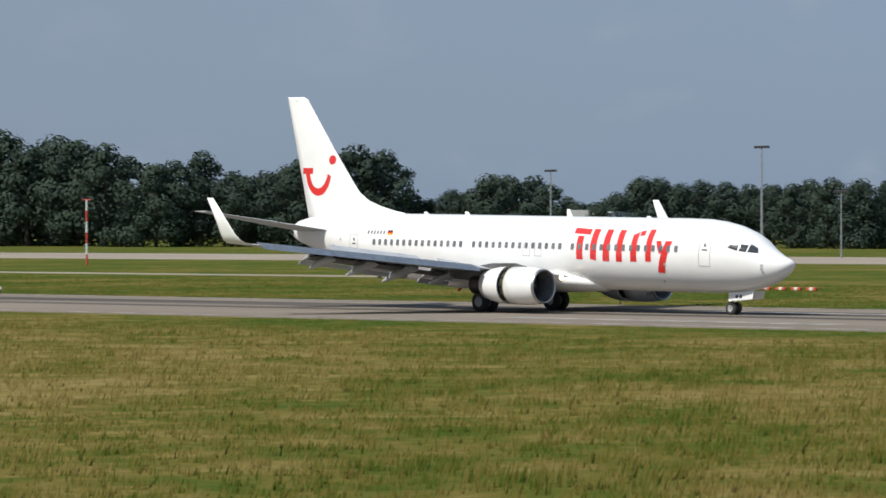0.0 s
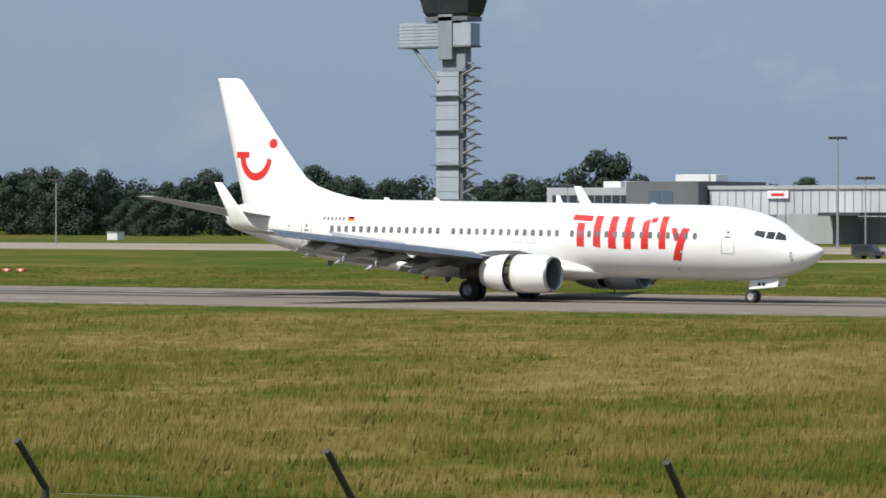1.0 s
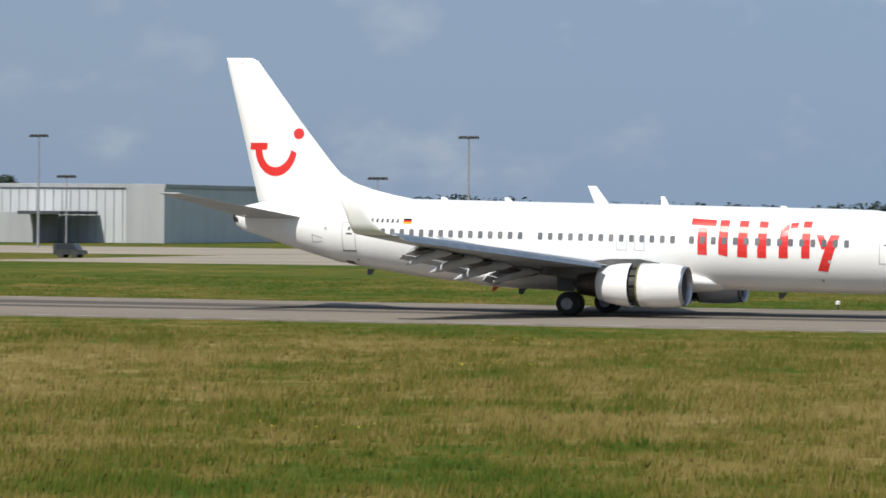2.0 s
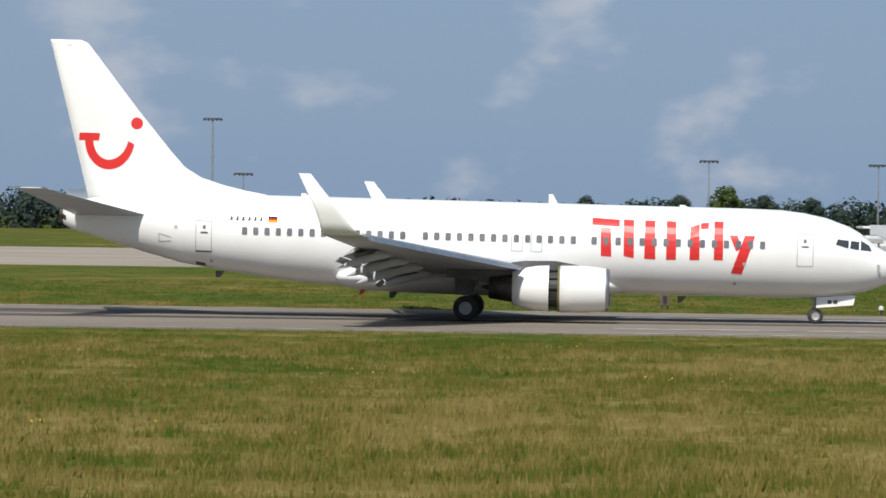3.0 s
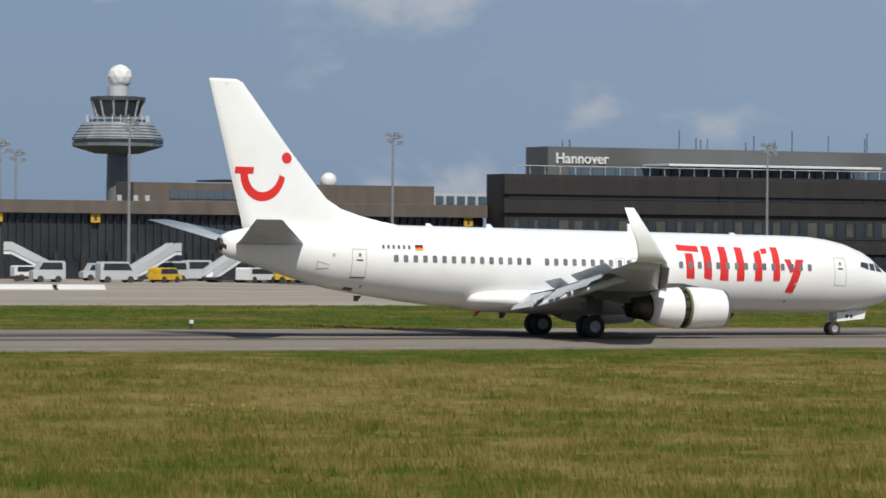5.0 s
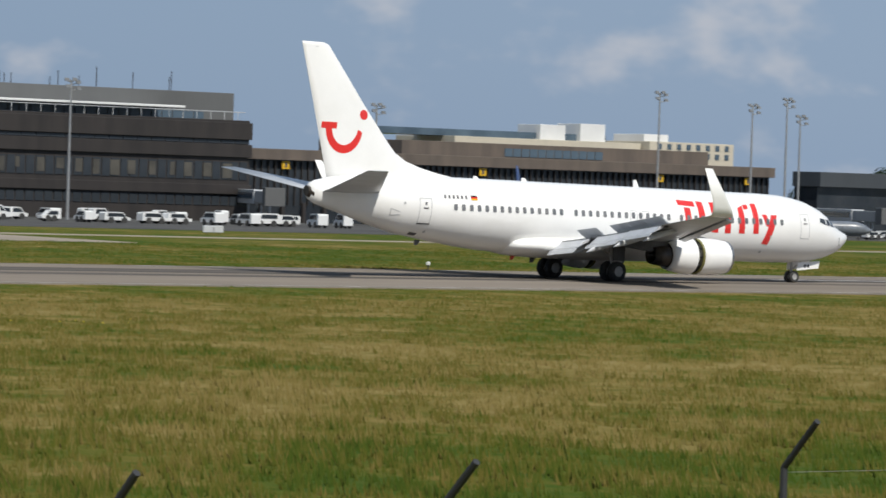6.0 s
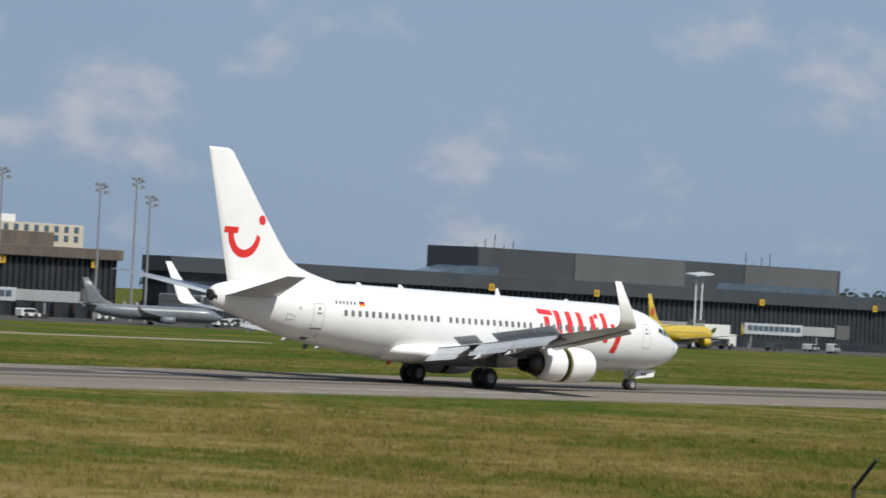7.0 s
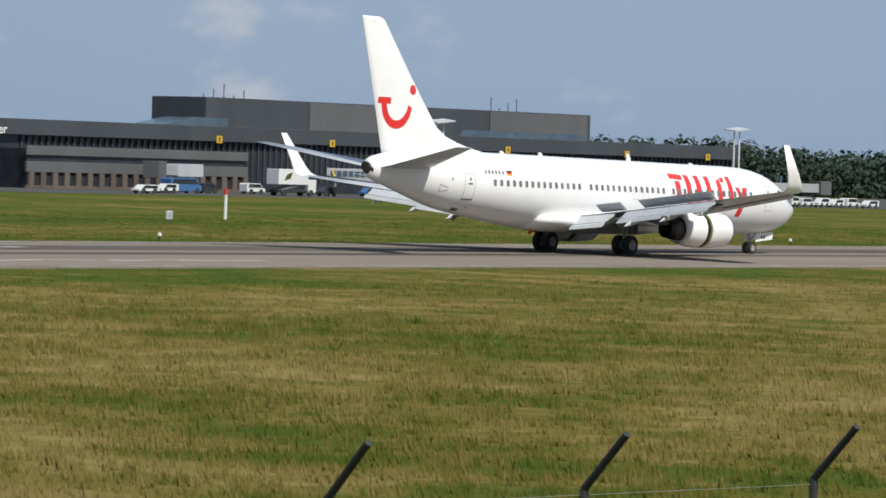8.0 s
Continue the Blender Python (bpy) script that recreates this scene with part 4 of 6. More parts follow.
def tree(seed, height, spread, mat, leaves=260, size=0.5, skirt=0.25):
    rng = np.random.default_rng(seed)
    t = thing("tree", "broad deciduous tree with a dark green crown", "tree")
    bm = bmesh.new()
    h = height
    tube(bm, (0, 0, -0.1), (0.1, 0, h * 0.35), 0.035 * h * 0.7, 0.02 * h, 10)
    tube(bm, (0.1, 0, h * 0.35), (0.0, 0.1, h * 0.85), 0.02 * h, 0.004 * h, 8)
    for k in range(7):
        a = k * 2.4 + rng.uniform(-0.4, 0.4)
        z = h * rng.uniform(0.25, 0.6)
        tube(bm, (0.05, 0, z), (math.cos(a) * spread * 0.75, math.sin(a) * spread * 0.75, z + h * rng.uniform(0.12, 0.25)), 0.011 * h, 0.003 * h, 6)
    part("trunk", bm, M["bark"], t, "dark bark")
    blobs = []
    for k in range(15):
        a = k * 2.399
        u = (k + 0.5) / 15
        z = h * (skirt + (0.93 - skirt) * u)
        rr = spread * (0.78 * math.sin(math.pi * min(1, 0.22 + 0.78 * u)) ** 0.8)
        q = spread * rng.uniform(0.36, 0.55) * (1.0 - 0.3 * u)
        blobs.append((math.cos(a) * rr * rng.uniform(0.3, 1), math.sin(a) * rr * rng.uniform(0.4, 1), min(z, h - q * 0.8), q, q * rng.uniform(0.7, 0.95)))
    me = stuff_mesh("crown", leaf_cloud(rng, blobs, leaves, size), 4, mat, "", "")
    crown = new("crown", me)
    crown.parent = t
    return t


TREES = [tree(11 + k, 14.0, 5.9 + 0.7 * (k % 3), M["leaf"], 520, 0.38, 0.06 + 0.05 * (k % 2)) for k in range(5)]
LIGHT_TREE = tree(31, 12.0, 5.2, M["leaf_light"], 280, 0.5, 0.15)
BUSH = tree(41, 5.0, 3.2, M["leaf_light"], 300, 0.35, 0.08)
tagged(BUSH, "rounded green bush before the trees", "bush")
used_first = set()


def plant(kind, x, y, h, base_h, rz, group):
    """Places a tree of height h; the first use takes the original."""
    k = h / base_h
    m = pose(x, y, 0, 0, 0, rz)
    if kind.name in used_first:
        ob = copy_thing(kind, m)
    else:
        used_first.add(kind.name)
        ob = kind
        ob.matrix_basis = m
    ob.scale = (k, k, k)
    return tagged(ob, group=group)


# tree tops along the field's far side: (bearing as a tangent, height)
TREE_TOPS = ((-1.36, 31), (-1.212, 27.5), (-1.199, 25.4), (-1.165, 22.2), (-1.148, 22.7), (-1.12, 22.4), (-1.1, 16.2), (-1.092, 18.7),
             (-1.075, 18.7), (-1.056, 24), (-1.038, 22.5), (-1.024, 21), (-1.015, 16.5), (-1.01, 10.2), (-1.001, 11.9), (-0.963, 16.4), (-0.94, 15.2), (-0.931, 10),
             (-0.921, 8.5), (-0.907, 12.4), (-0.893, 15.4), (-0.861, 13.9), (-0.795, 14.8), (-0.786, 13.7), (-0.78, 7.5), (-0.76, 11.5), (-0.747, 14.3),
             (-0.736, 12.8), (-0.724, 9.5), (-0.715, 14), (-0.697, 13.7), (-0.687, 11.2), (-0.679, 14), (-0.671, 12), (-0.666, 5.2), (-0.64, 5.2), (-0.633, 9.4), (-0.625, 12.3),
             (-0.612, 9.7), (-0.606, 6), (-0.6, 9.7), (-0.594, 16.2), (-0.585, 16.4), (-0.575, 10), (-0.553, 11.2), (-0.519, 11), (-0.49, 9))
rnd = random.Random(5)
b = -1.37
while b < -0.5:
    y = rnd.uniform(415, 465)
    h = np.interp(b, [p[0] for p in TREE_TOPS], [p[1] for p in TREE_TOPS]) * rnd.uniform(0.9, 1.06) * (y + 168) / 608
    plant(TREES[rnd.randrange(5)], b * (y + 168), y, h, 14.0, rnd.uniform(0, 360), "trees behind the field")
    b += rnd.uniform(0.0075, 0.0125) + (0.006 if h > 20 else 0.0)
FIELD_TREES = ((18, 600, 11.2, LIGHT_TREE), (35, 590, 9.0, TREES[3]), (27, 640, 9.6, TREES[1]), (9, 640, 9.4, TREES[2]), (53, 430, 7.6, TREES[0]), (57.5, 436, 8.0, TREES[2]), (61, 428, 7.2, TREES[3]), (49, 442, 6.8, TREES[4]),
             (67, 450, 7.2, TREES[1]), (74, 455, 6.9, TREES[0]), (-12, 700, 9.5, TREES[3]))
TOWER_TREES = ((166, 430, 8.6, TREES[0]), (175, 440, 9.2, TREES[3]), (182, 425, 11.2, TREES[4]), (191, 430, 12.0, TREES[1]), (199, 440, 11.4, TREES[2]), (208, 430, 10.8, TREES[0]), (140, 470, 10, TREES[3]), (150, 480, 9.5, TREES[1]),
             (160, 428, 8.4, TREES[2]), (162.5, 424, 7.9, TREES[4]), (170, 428, 8.9, TREES[1]), (172.5, 424, 8.3, TREES[2]), (178, 436, 9.3, TREES[0]), (187, 424, 11.5, TREES[3]), (195, 434, 11.6, TREES[4]), (204, 428, 11.0, TREES[1]),
             (145, 474, 9.4, TREES[0]), (135, 476, 9.0, TREES[2]))
EAST_TREES = ((455, 330, 11.2, TREES[2]), (466, 335, 10.6, TREES[4]), (430, 320, 9.5, TREES[1]), (441, 330, 9.8, TREES[0]))
for x, y, h, kind in FIELD_TREES + TOWER_TREES + EAST_TREES:
    plant(kind, x, y, h, 12.0 if kind is LIGHT_TREE else 14.0, rnd.uniform(0, 360), "scattered trees")
for k in range(16):
    yy = rnd.uniform(395, 410)
    plant(BUSH, (-0.985 + 0.0085 * k) * (yy + 168), yy, rnd.uniform(4.0, 6.2), 5.0, rnd.uniform(0, 360), "bushes before the trees")


def wood(name, x0, x1, y0, h, label, mat, seed):
    """A far belt of wood: uneven crowns in three rows."""
    rng = np.random.default_rng(seed)
    blobs = []
    x = x0
    while x < x1:
        for row in range(3):
            q = rng.uniform(2.4, 4.0)
            top = h * (1 + 0.1 * math.sin(x * 0.03) + 0.06 * math.sin(x * 0.11)) * rng.uniform(0.86, 1.04) * (0.9 + 0.05 * row)
            for z in (top - q, top - q * 2.2, top - q * 3.2):
                if z > 0.5:
                    blobs.append((x + rng.uniform(-3, 3), y0 + row * 7 + rng.uniform(-2, 2), z, q * rng.uniform(0.9, 1.3), q))
        x += 4.5
    me = stuff_mesh(name, leaf_cloud(rng, blobs, 62, 0.72), 4, mat, "", "")
    return tagged(new(name, me), label, "woodland", kind="stuff")


wood("far_wood", -560, 210, 700, 8.9, "long dark belt of far woodland", M["needle"], 7)
wood("far_wood_east", 548, 1000, 345, 11.4, "dark belt of woodland behind the terminal", M["leaf"], 8)
wood("far_wood_west", -1500, -560, 760, 15.0, "dark belt of woodland", M["leaf"], 9)


# ---------------------------------------------------------------- masts and fences
def light_mast(x, y, h, kind="flat"):
    t = thing("light_mast", "tall galvanised floodlight mast beside the apron", "light mast", "light masts", (x, y, 0))
    part("pole", fresh(tube, (0, 0, -0.2), (0, 0, h), 0.2 if h > 13 else 0.12, 0.1 if h > 13 else 0.07, 10), M["steel"], t)
    if kind == "flat":
        part("head_ring", fresh(tube, (-1.25, 0, h - 0.05), (1.25, 0, h - 0.05), 0.1, n=8), M["dark_steel"], t)
        for k in range(5):
            bm = bmesh.new()
            box(bm, -1.3 + k * 0.56, -0.95 + k * 0.56, -0.22, 0.22, h - 0.32, h - 0.1)
            part("floodlight", bm, M["dark_steel"], t)
    else:
        for k, (dx, dz) in enumerate(((-0.75, 0.0), (0.75, -0.25), (-0.6, -0.75), (0.8, -0.95), (0.3, 0.05))):
            bm = bmesh.new()
            tube(bm, (0, 0, h + dz - 0.3), (dx, -0.3, h + dz - 0.15), 0.05, n=6)
            part("bracket", bm, M["steel"], t)
            bm = bmesh.new()
            loft(bm, [[(dx - 0.3, -0.5, h + dz - 0.2), (dx + 0.3, -0.5, h + dz - 0.2), (dx + 0.3, -0.3, h + dz + 0.18), (dx - 0.3, -0.3, h + dz + 0.18)],
                      [(dx - 0.2, -0.15, h + dz - 0.16), (dx + 0.2, -0.15, h + dz - 0.16), (dx + 0.2, -0.1, h + dz + 0.1), (dx - 0.2, -0.1, h + dz + 0.1)]])
            part("floodlight", bm, M["lamp_grey"], t)
    return t


for x, y, h in ((-217.2, 260, 14.5), (-214.2, 262, 9.3), (-170.3, 260, 9.2), (-158.3, 260, 14.3), (-258, 260, 8.5), (-361, 260, 16.1), (-346.5, 260, 9.6), (-304, 260, 9.3), (-57.2, 330, 17.1), (-53.2, 332, 9.8),
                (9.3, 330, 12.2), (31.8, 330, 11.9), (59.9, 330, 12.3), (-440, 300, 14)):
    light_mast(x, y, h)
for x, y, h in ((95.3, 230, 13.0), (129.6, 230, 16.2), (132.4, 231, 15.3), (134.6, 232, 14.3), (141.8, 215, 17.4), (173.2, 215, 16.6), (215.8, 205, 16.0), (310, 215, 18.4), (326.8, 216, 17.4), (332.0, 215, 18.4), (334.4, 215, 16.2), (263, 212, 15.0)):
    light_mast(x, y, h, "cluster")


def canopy_mast(x, y, h):
    t = thing("twin_mast", "pair of white posts carrying a flat reflector panel", "light mast", "twin masts", (x, y, 0))
    for dx in (-0.7, 0.7):
        part("post", fresh(tube, (dx, 0, -0.2), (dx, 0, h), 0.16, 0.12, 10), M["white_plain"], t)
    bm = bmesh.new()
    loft(bm, [[(-1.9, -1.2, h), (1.9, -1.2, h + 0.35), (1.9, 1.2, h + 0.6), (-1.9, 1.2, h + 0.25)], [(-1.9, -1.2, h + 0.2), (1.9, -1.2, h + 0.55), (1.9, 1.2, h + 0.8), (-1.9, 1.2, h + 0.45)]])
    part("panel", bm, M["light_sheet"], t)


canopy_mast(441, 213, 10.4)
canopy_mast(515, 216, 11.2)

bm = bmesh.new()
t = thing("warning_mast", "red and white striped slim warning mast in the grass", "mast", at=(-372, 144, 0))
for k in range(6):
    part("mast_segment", fresh(tube, (0, 0, k * 1.35), (0, 0, (k + 1) * 1.35), 0.13, n=10), M["red_mast" if k % 2 == 0 else "white_plain"], t, "red segment" if k % 2 == 0 else "white segment")
part("crossarm", fresh(tube, (-0.9, 0, 8.1), (0.9, 0, 8.1), 0.07, n=8), M["red_mast"], t)
for dx in (-0.85, 0.0, 0.85):
    part("lamp", fresh(tube, (dx, 0, 8.1), (dx, 0, 8.6), 0.08, n=8), M["dark_steel"], t)
bm.free()


def fence(x0, y0, x1, y1, n, top, label):
    """Slim dark posts with arms that lean outwards, and thin wires."""
    t = thing("fence", label, "fence", "perimeter fences", (x0, y0, 0))
    d = Vector((x1 - x0, y1 - y0, 0))
    s = d.normalized()
    o = Vector((s.y, -s.x, 0))
    first = None
    for k in range(n + 1):
        p = d * (k / n)
        if first is None:
            bm = bmesh.new()
            tube(bm, (0, 0, -0.2), (0, 0, top - 0.45), 0.038, n=8)
            a = Vector((0, 0, top - 0.45))
            tube(bm, a, a + o * 0.5 + Vector((0, 0, 0.5)), 0.036, 0.034, 8)
            first = part("post", bm, M["dark_steel"], t, "dark steel post with an angled arm")
        else:
            again(first, Matrix.Translation(p))
    for z, q in ((top - 1.2, 0), (top - 0.9, 0), (top - 0.5, 0)):
        part("wire", fresh(tube, Vector((0, 0, z)), d + Vector((0, 0, z)), 0.0025, n=4), M["steel"], t)
    return t


fence(-43.3, -133.8, -31.15, -135.0, 3, 2.55, "dark steel perimeter fence with outward-leaning arms")
fence(-20.9, -143.6, 20.9, -139.6, 12, 2.5, "dark steel perimeter fence with outward-leaning arms")
fence(27.5, -136.45, 36.8, -136.75, 3, 2.55, "dark steel perimeter fence with outward-leaning arms")
fence(67.32, -111.7, 72.85, -112.5, 2, 2.55, "dark steel perimeter fence with outward-leaning arms")


# ---------------------------------------------------------------- buildings
def block(parent, name, x0, x1, y0, y1, z0, z1, mat, label=""):
    bm = bmesh.new()
    box(bm, x0, x1, y0, y1, z0, z1)
    bmesh.ops.bevel(bm, geom=bm.edges[:], offset=0.04, segments=1, affect="EDGES")
    return part(name, bm, mat, parent, label)


def window_row(parent, x0, x1, n, y, z0, z1, mat=None, gap=0.25, name="window", frame_mat=None):
    """n panes set in frames in a wall that faces south at y."""
    w = (x1 - x0) / n
    bm = bmesh.new()
    box(bm, 0, w * (1 - gap), -0.05, 0.06, 0, z1 - z0)
    first = part(name, bm, mat or M["glazing"], parent)
    first.matrix_basis = Matrix.Translation((x0 + w * gap / 2, y, z0))
    for k in range(1, n):
        again(first, Matrix.Translation((x0 + w * (k + gap / 2), y, z0)))
    return first


def fins(parent, x0, x1, n, y, z0, z1, mat, depth=0.35, w=0.12):
    bm = bmesh.new()
    box(bm, -w / 2, w / 2, -depth, 0, 0, z1 - z0)
    first = part("facade_fin", bm, mat, parent)
    first.matrix_basis = Matrix.Translation((x0, y, z0))
    for k in range(1, n):
        again(first, Matrix.Translation((x0 + (x1 - x0) * k / (n - 1), y, z0)))


def yellow_signs(xs, y, z):
    for x in xs:
        t = thing("gate_sign", "small yellow gate sign on the terminal wall", "sign", "gate signs", (x, y, z))
        bm = bmesh.new()
        box(bm, -0.55, 0.55, -0.12, 0.0, -0.5, 0.5)
        part("board", bm, M["yellow"], t)
        bm = bmesh.new()
        box(bm, -0.18, 0.18, -0.135, -0.121, -0.3, 0.3)
        part("number_bar", bm, M["marking"], t)


def letters(text, x, y, z, size, parent):
    cu = bpy.data.curves.new("lettering", "FONT")
    cu.body, cu.size, cu.extrude, cu.offset = text, size, 0.06, 0.012 * size
    ob = new("lettering", cu)
    ob.matrix_basis = pose(x, y, z, 90, 0, 0)
    ob.data.materials.append(M["sign_white"])
    me = bpy.data.meshes.new_from_object(ob.evaluated_get(bpy.context.evaluated_depsgraph_get()))
    bpy.data.objects.remove(ob)
    ob = new("lettering", me)
    ob.parent = parent
    ob.matrix_basis = pose(x, y, z, 90, 0, 0)
    ob["label"] = "white raised letters"
    return ob


# brown terminal, west part
t = thing("terminal_west", "long low brown terminal with a dark glazed front", "terminal")
block(t, "wall", 146.02, 192.2, 236.02, 262, 0, 8.88, M["brown_dark"], "dark brown rear block")
block(t, "wall", 131, 192.2, 231, 236, 0, 7.4, M["glazing"], "dark glazed front")
fins(t, 131.5, 192, 64, 231, 2.4, 7.3, M["brown_dark"])
block(t, "parapet", 130.6, 192.3, 230.0, 236, 7.4, 8.9, M["brown_sheet"], "brown panel parapet")
block(t, "upper_storey", 151.6, 190, 240, 246, 8.9, 11.2, M["brown_sheet"], "brown panel upper storey")
window_row(t, 156, 166, 9, 239.96, 9.3, 10.3, M["blue_glass"], 0.12)
block(t, "roof_deck", 190.1, 199.5, 244, 258, 8.9, 10.4, M["light_sheet"])
window_row(t, 190.4, 199, 6, 243.96, 9.1, 10.1, M["blue_glass"], 0.25)
block(t, "roof_slab", 164, 174, 242, 252, 11.5, 11.7, M["dark_sheet"])
for x in (148, 150, 151.4):
    part("roof_vent", fresh(tube, (x, 235, 8.8), (x, 235, 9.6), 0.3, n=10), M["light_sheet"], t)
bm = bmesh.new()
bmesh.ops.create_icosphere(bm, subdivisions=3, radius=1.0)
bmesh.ops.translate(bm, vec=(177, 242, 11.7), verts=bm.verts)
part("roof_dome", bm, M["radome"], t, "white radome", True)
for k in range(20):
    block(t, "column", 132 + 3.2 * k, 132.5 + 3.2 * k, 229.8, 230.3, 0, 3.0, M["brown_dark"])

# dark block in the middle
t = thing("terminal_middle", "dark brown terminal block with bands of windows", "terminal")
block(t, "wall", 203.02, 253.6, 231.02, 242, 0, 12.6, M["brown_dark"], "dark brown rear block")
block(t, "wall", 192.6, 253.6, 226, 231, 0, 12.6, M["brown_dark"], "dark brown panels")
for z0, z1, m in ((10.2, 12.3, "brown_dark"), (8.0, 9.6, "brown_dark"), (3.4, 4.6, "brown_dark")):
    block(t, "panel_band", 192.4, 253.8, 225.6, 226.1, z0, z1, M[m])
for z0, z1, n in ((5.2, 7.4, 46), (2.0, 3.2, 46)):
    window_row(t, 193, 253.4, n, 225.95, z0, z1, None, 0.16)
window_row(t, 193, 253.4, 30, 225.95, 9.7, 10.1, None, 0.05)
rnd = random.Random(4)
for k in range(22):
    x = 194 + 2.65 * k + rnd.uniform(-0.4, 0.4)
    block(t, "blind", x, x + rnd.uniform(0.5, 1.5), 225.86, 225.9, 5.3 + rnd.uniform(0, 0.7), 7.2, M["blind"], "dull pale blind behind glass")
block(t, "upper_storey", 203.2, 257.5, 236, 242, 12.6, 16.2, M["mid_sheet"], "grey upper storey")
block(t, "canopy", 216, 246, 229, 235.8, 13.9, 14.2, M["white_plain"], "white roof canopy")
window_row(t, 206, 253, 30, 235.9, 12.7, 13.7, M["blue_glass"], 0.1)
for k in range(30):
    part("rail_post", fresh(tube, (194 + 2.0 * k, 226.3, 12.6), (194 + 2.0 * k, 226.3, 13.6), 0.04, n=5), M["light_sheet"], t)
part("rail", fresh(tube, (194, 226.3, 13.6), (253, 226.3, 13.6), 0.05, n=5), M["light_sheet"], t)
rnd = random.Random(2)
for k in range(13):
    x = rnd.uniform(205, 252)
    part("aerial", fresh(tube, (x, 239, 16.0), (x, 239, 16.2 + rnd.uniform(0.8, 2.6)), 0.06, n=5), M["dark_steel"], t)
letters("Hannover", 204.2, 235.9, 14.2, 1.8, t)

# brown terminal, east part
t = thing("terminal_east", "long low brown terminal with a dark glazed front", "terminal")
block(t, "wall", 254.2, 343, 231, 262, 0, 7.9, M["glazing"], "dark glazed front")
fins(t, 254.6, 342.6, 88, 231, 2.2, 7.8, M["brown_dark"])
block(t, "parapet", 254.0, 343.2, 230, 262, 7.9, 9.3, M["brown_sheet"], "brown panel parapet")
block(t, "upper_storey", 288, 341, 242, 262, 9.3, 11.3, M["brown_sheet"], "brown panel upper storey")
window_row(t, 305, 322, 12, 241.96, 9.6, 10.7, M["blue_glass"], 0.1)
for k in range(27):
    block(t, "column", 258 + 3.2 * k, 258.5 + 3.2 * k, 229.8, 230.3, 0, 2.6, M["brown_dark"])
t = thing("hotel", "cream plaster building with rows of small windows behind the terminal", "building")
block(t, "wall", 377, 394.5, 300, 318, 0, 13.6, M["cream"])
for z in (11.0, 13.0 - 0.6):
    window_row(t, 378, 394, 8, 299.96, z, z + 0.9, M["blue_glass"], 0.58)
block(t, "roof_box", 379, 384, 304, 312, 13.6, 14.8, M["white_plain"])
block(t, "annex", 340, 376.8, 302, 318, 0, 13.2, M["cream"])
block(t, "blue_band", 326, 372, 305, 312, 13.2, 14.3, M["blue_glass"], "blue glazed band")
block(t, "roof_box", 366, 371, 304, 310, 13.2, 16.0, M["white_plain"])
block(t, "roof_box", 358, 363, 304, 310, 13.2, 15.6, M["white_plain"])

# grey terminal
t = thing("terminal_grey", "long dark grey terminal with a finned glass front", "terminal")
block(t, "wall", 352, 534, 231, 236, 0, 6.9, M["glazing"], "dark glazed front")
block(t, "wall", 396, 534.2, 236.02, 268, 0, 9.0, M["dark_sheet"], "dark grey rear block")
fins(t, 378, 533.6, 133, 231, 1.6, 6.8, M["dark_sheet"], 0.3, 0.16)
block(t, "parapet", 351.6, 534.4, 230, 236, 6.9, 9.0, M["dark_sheet"], "dark grey parapet")
block(t, "upper_storey", 424.5, 512, 243, 254, 9.02, 13.3, M["dark_sheet"], "dark grey upper storey")
for x0, x1 in ((446, 472), (487, 511)):
    block(t, "cladding_panel", x0, x1, 242.8, 243.0, 9.1, 13.1, M["mid_sheet"], "taupe cladding panel")
for k in range(6):
    bm = bmesh.new()
    prism(bm, [(474 + k * 4.2, 8.9), (478 + k * 4.2, 8.9), (476.4 + k * 4.2, 10.0), (475.0 + k * 4.2, 10.0)], 233, 238)
    part("skylight", bm, M["blue_glass"], t)
bm = bmesh.new()
prism(bm, [(412, 8.9), (426, 8.9), (426, 10.3), (419, 10.3)], 240, 246)
part("skylight_slope", bm, M["blue_glass"], t)
for k in range(9):
    x = 431 + 4.2 * k * 0.5 + (54 if k > 4 else 0)
    part("aerial", fresh(tube, (x, 250, 13.2), (x, 250, 13.9 + (k % 3) * 0.8), 0.07, n=5), M["dark_steel"], t)
letters("Hannover", 367.6, 229.9, 7.0, 1.75, t)
t = thing("terminal_annex", "light grey banded annex in front of the terminal", "building")
block(t, "wall", 372, 412, 223, 229.8, 0, 5.2, M["glazing"])
for z0, z1, m in ((4.3, 5.5, "mid_sheet"), (2.1, 3.5, "mid_sheet"), (0.0, 0.4, "brown_sheet")):
    block(t, "panel_band", 371.6, 412.4, 222.6, 223.0, z0, z1, M[m])
for k in range(20):
    block(t, "pillar", 372 + 2.08 * k, 372.9 + 2.08 * k, 222.5, 223.0, 0, 2.1, M["brown_sheet"])
yellow_signs((132, 143.5, 165, 190), 230.5, 6.9)
yellow_signs((262, 293, 323, 338.6), 230.5, 7.3)
yellow_signs((414, 437, 476, 505, 526), 229.9, 7.2)


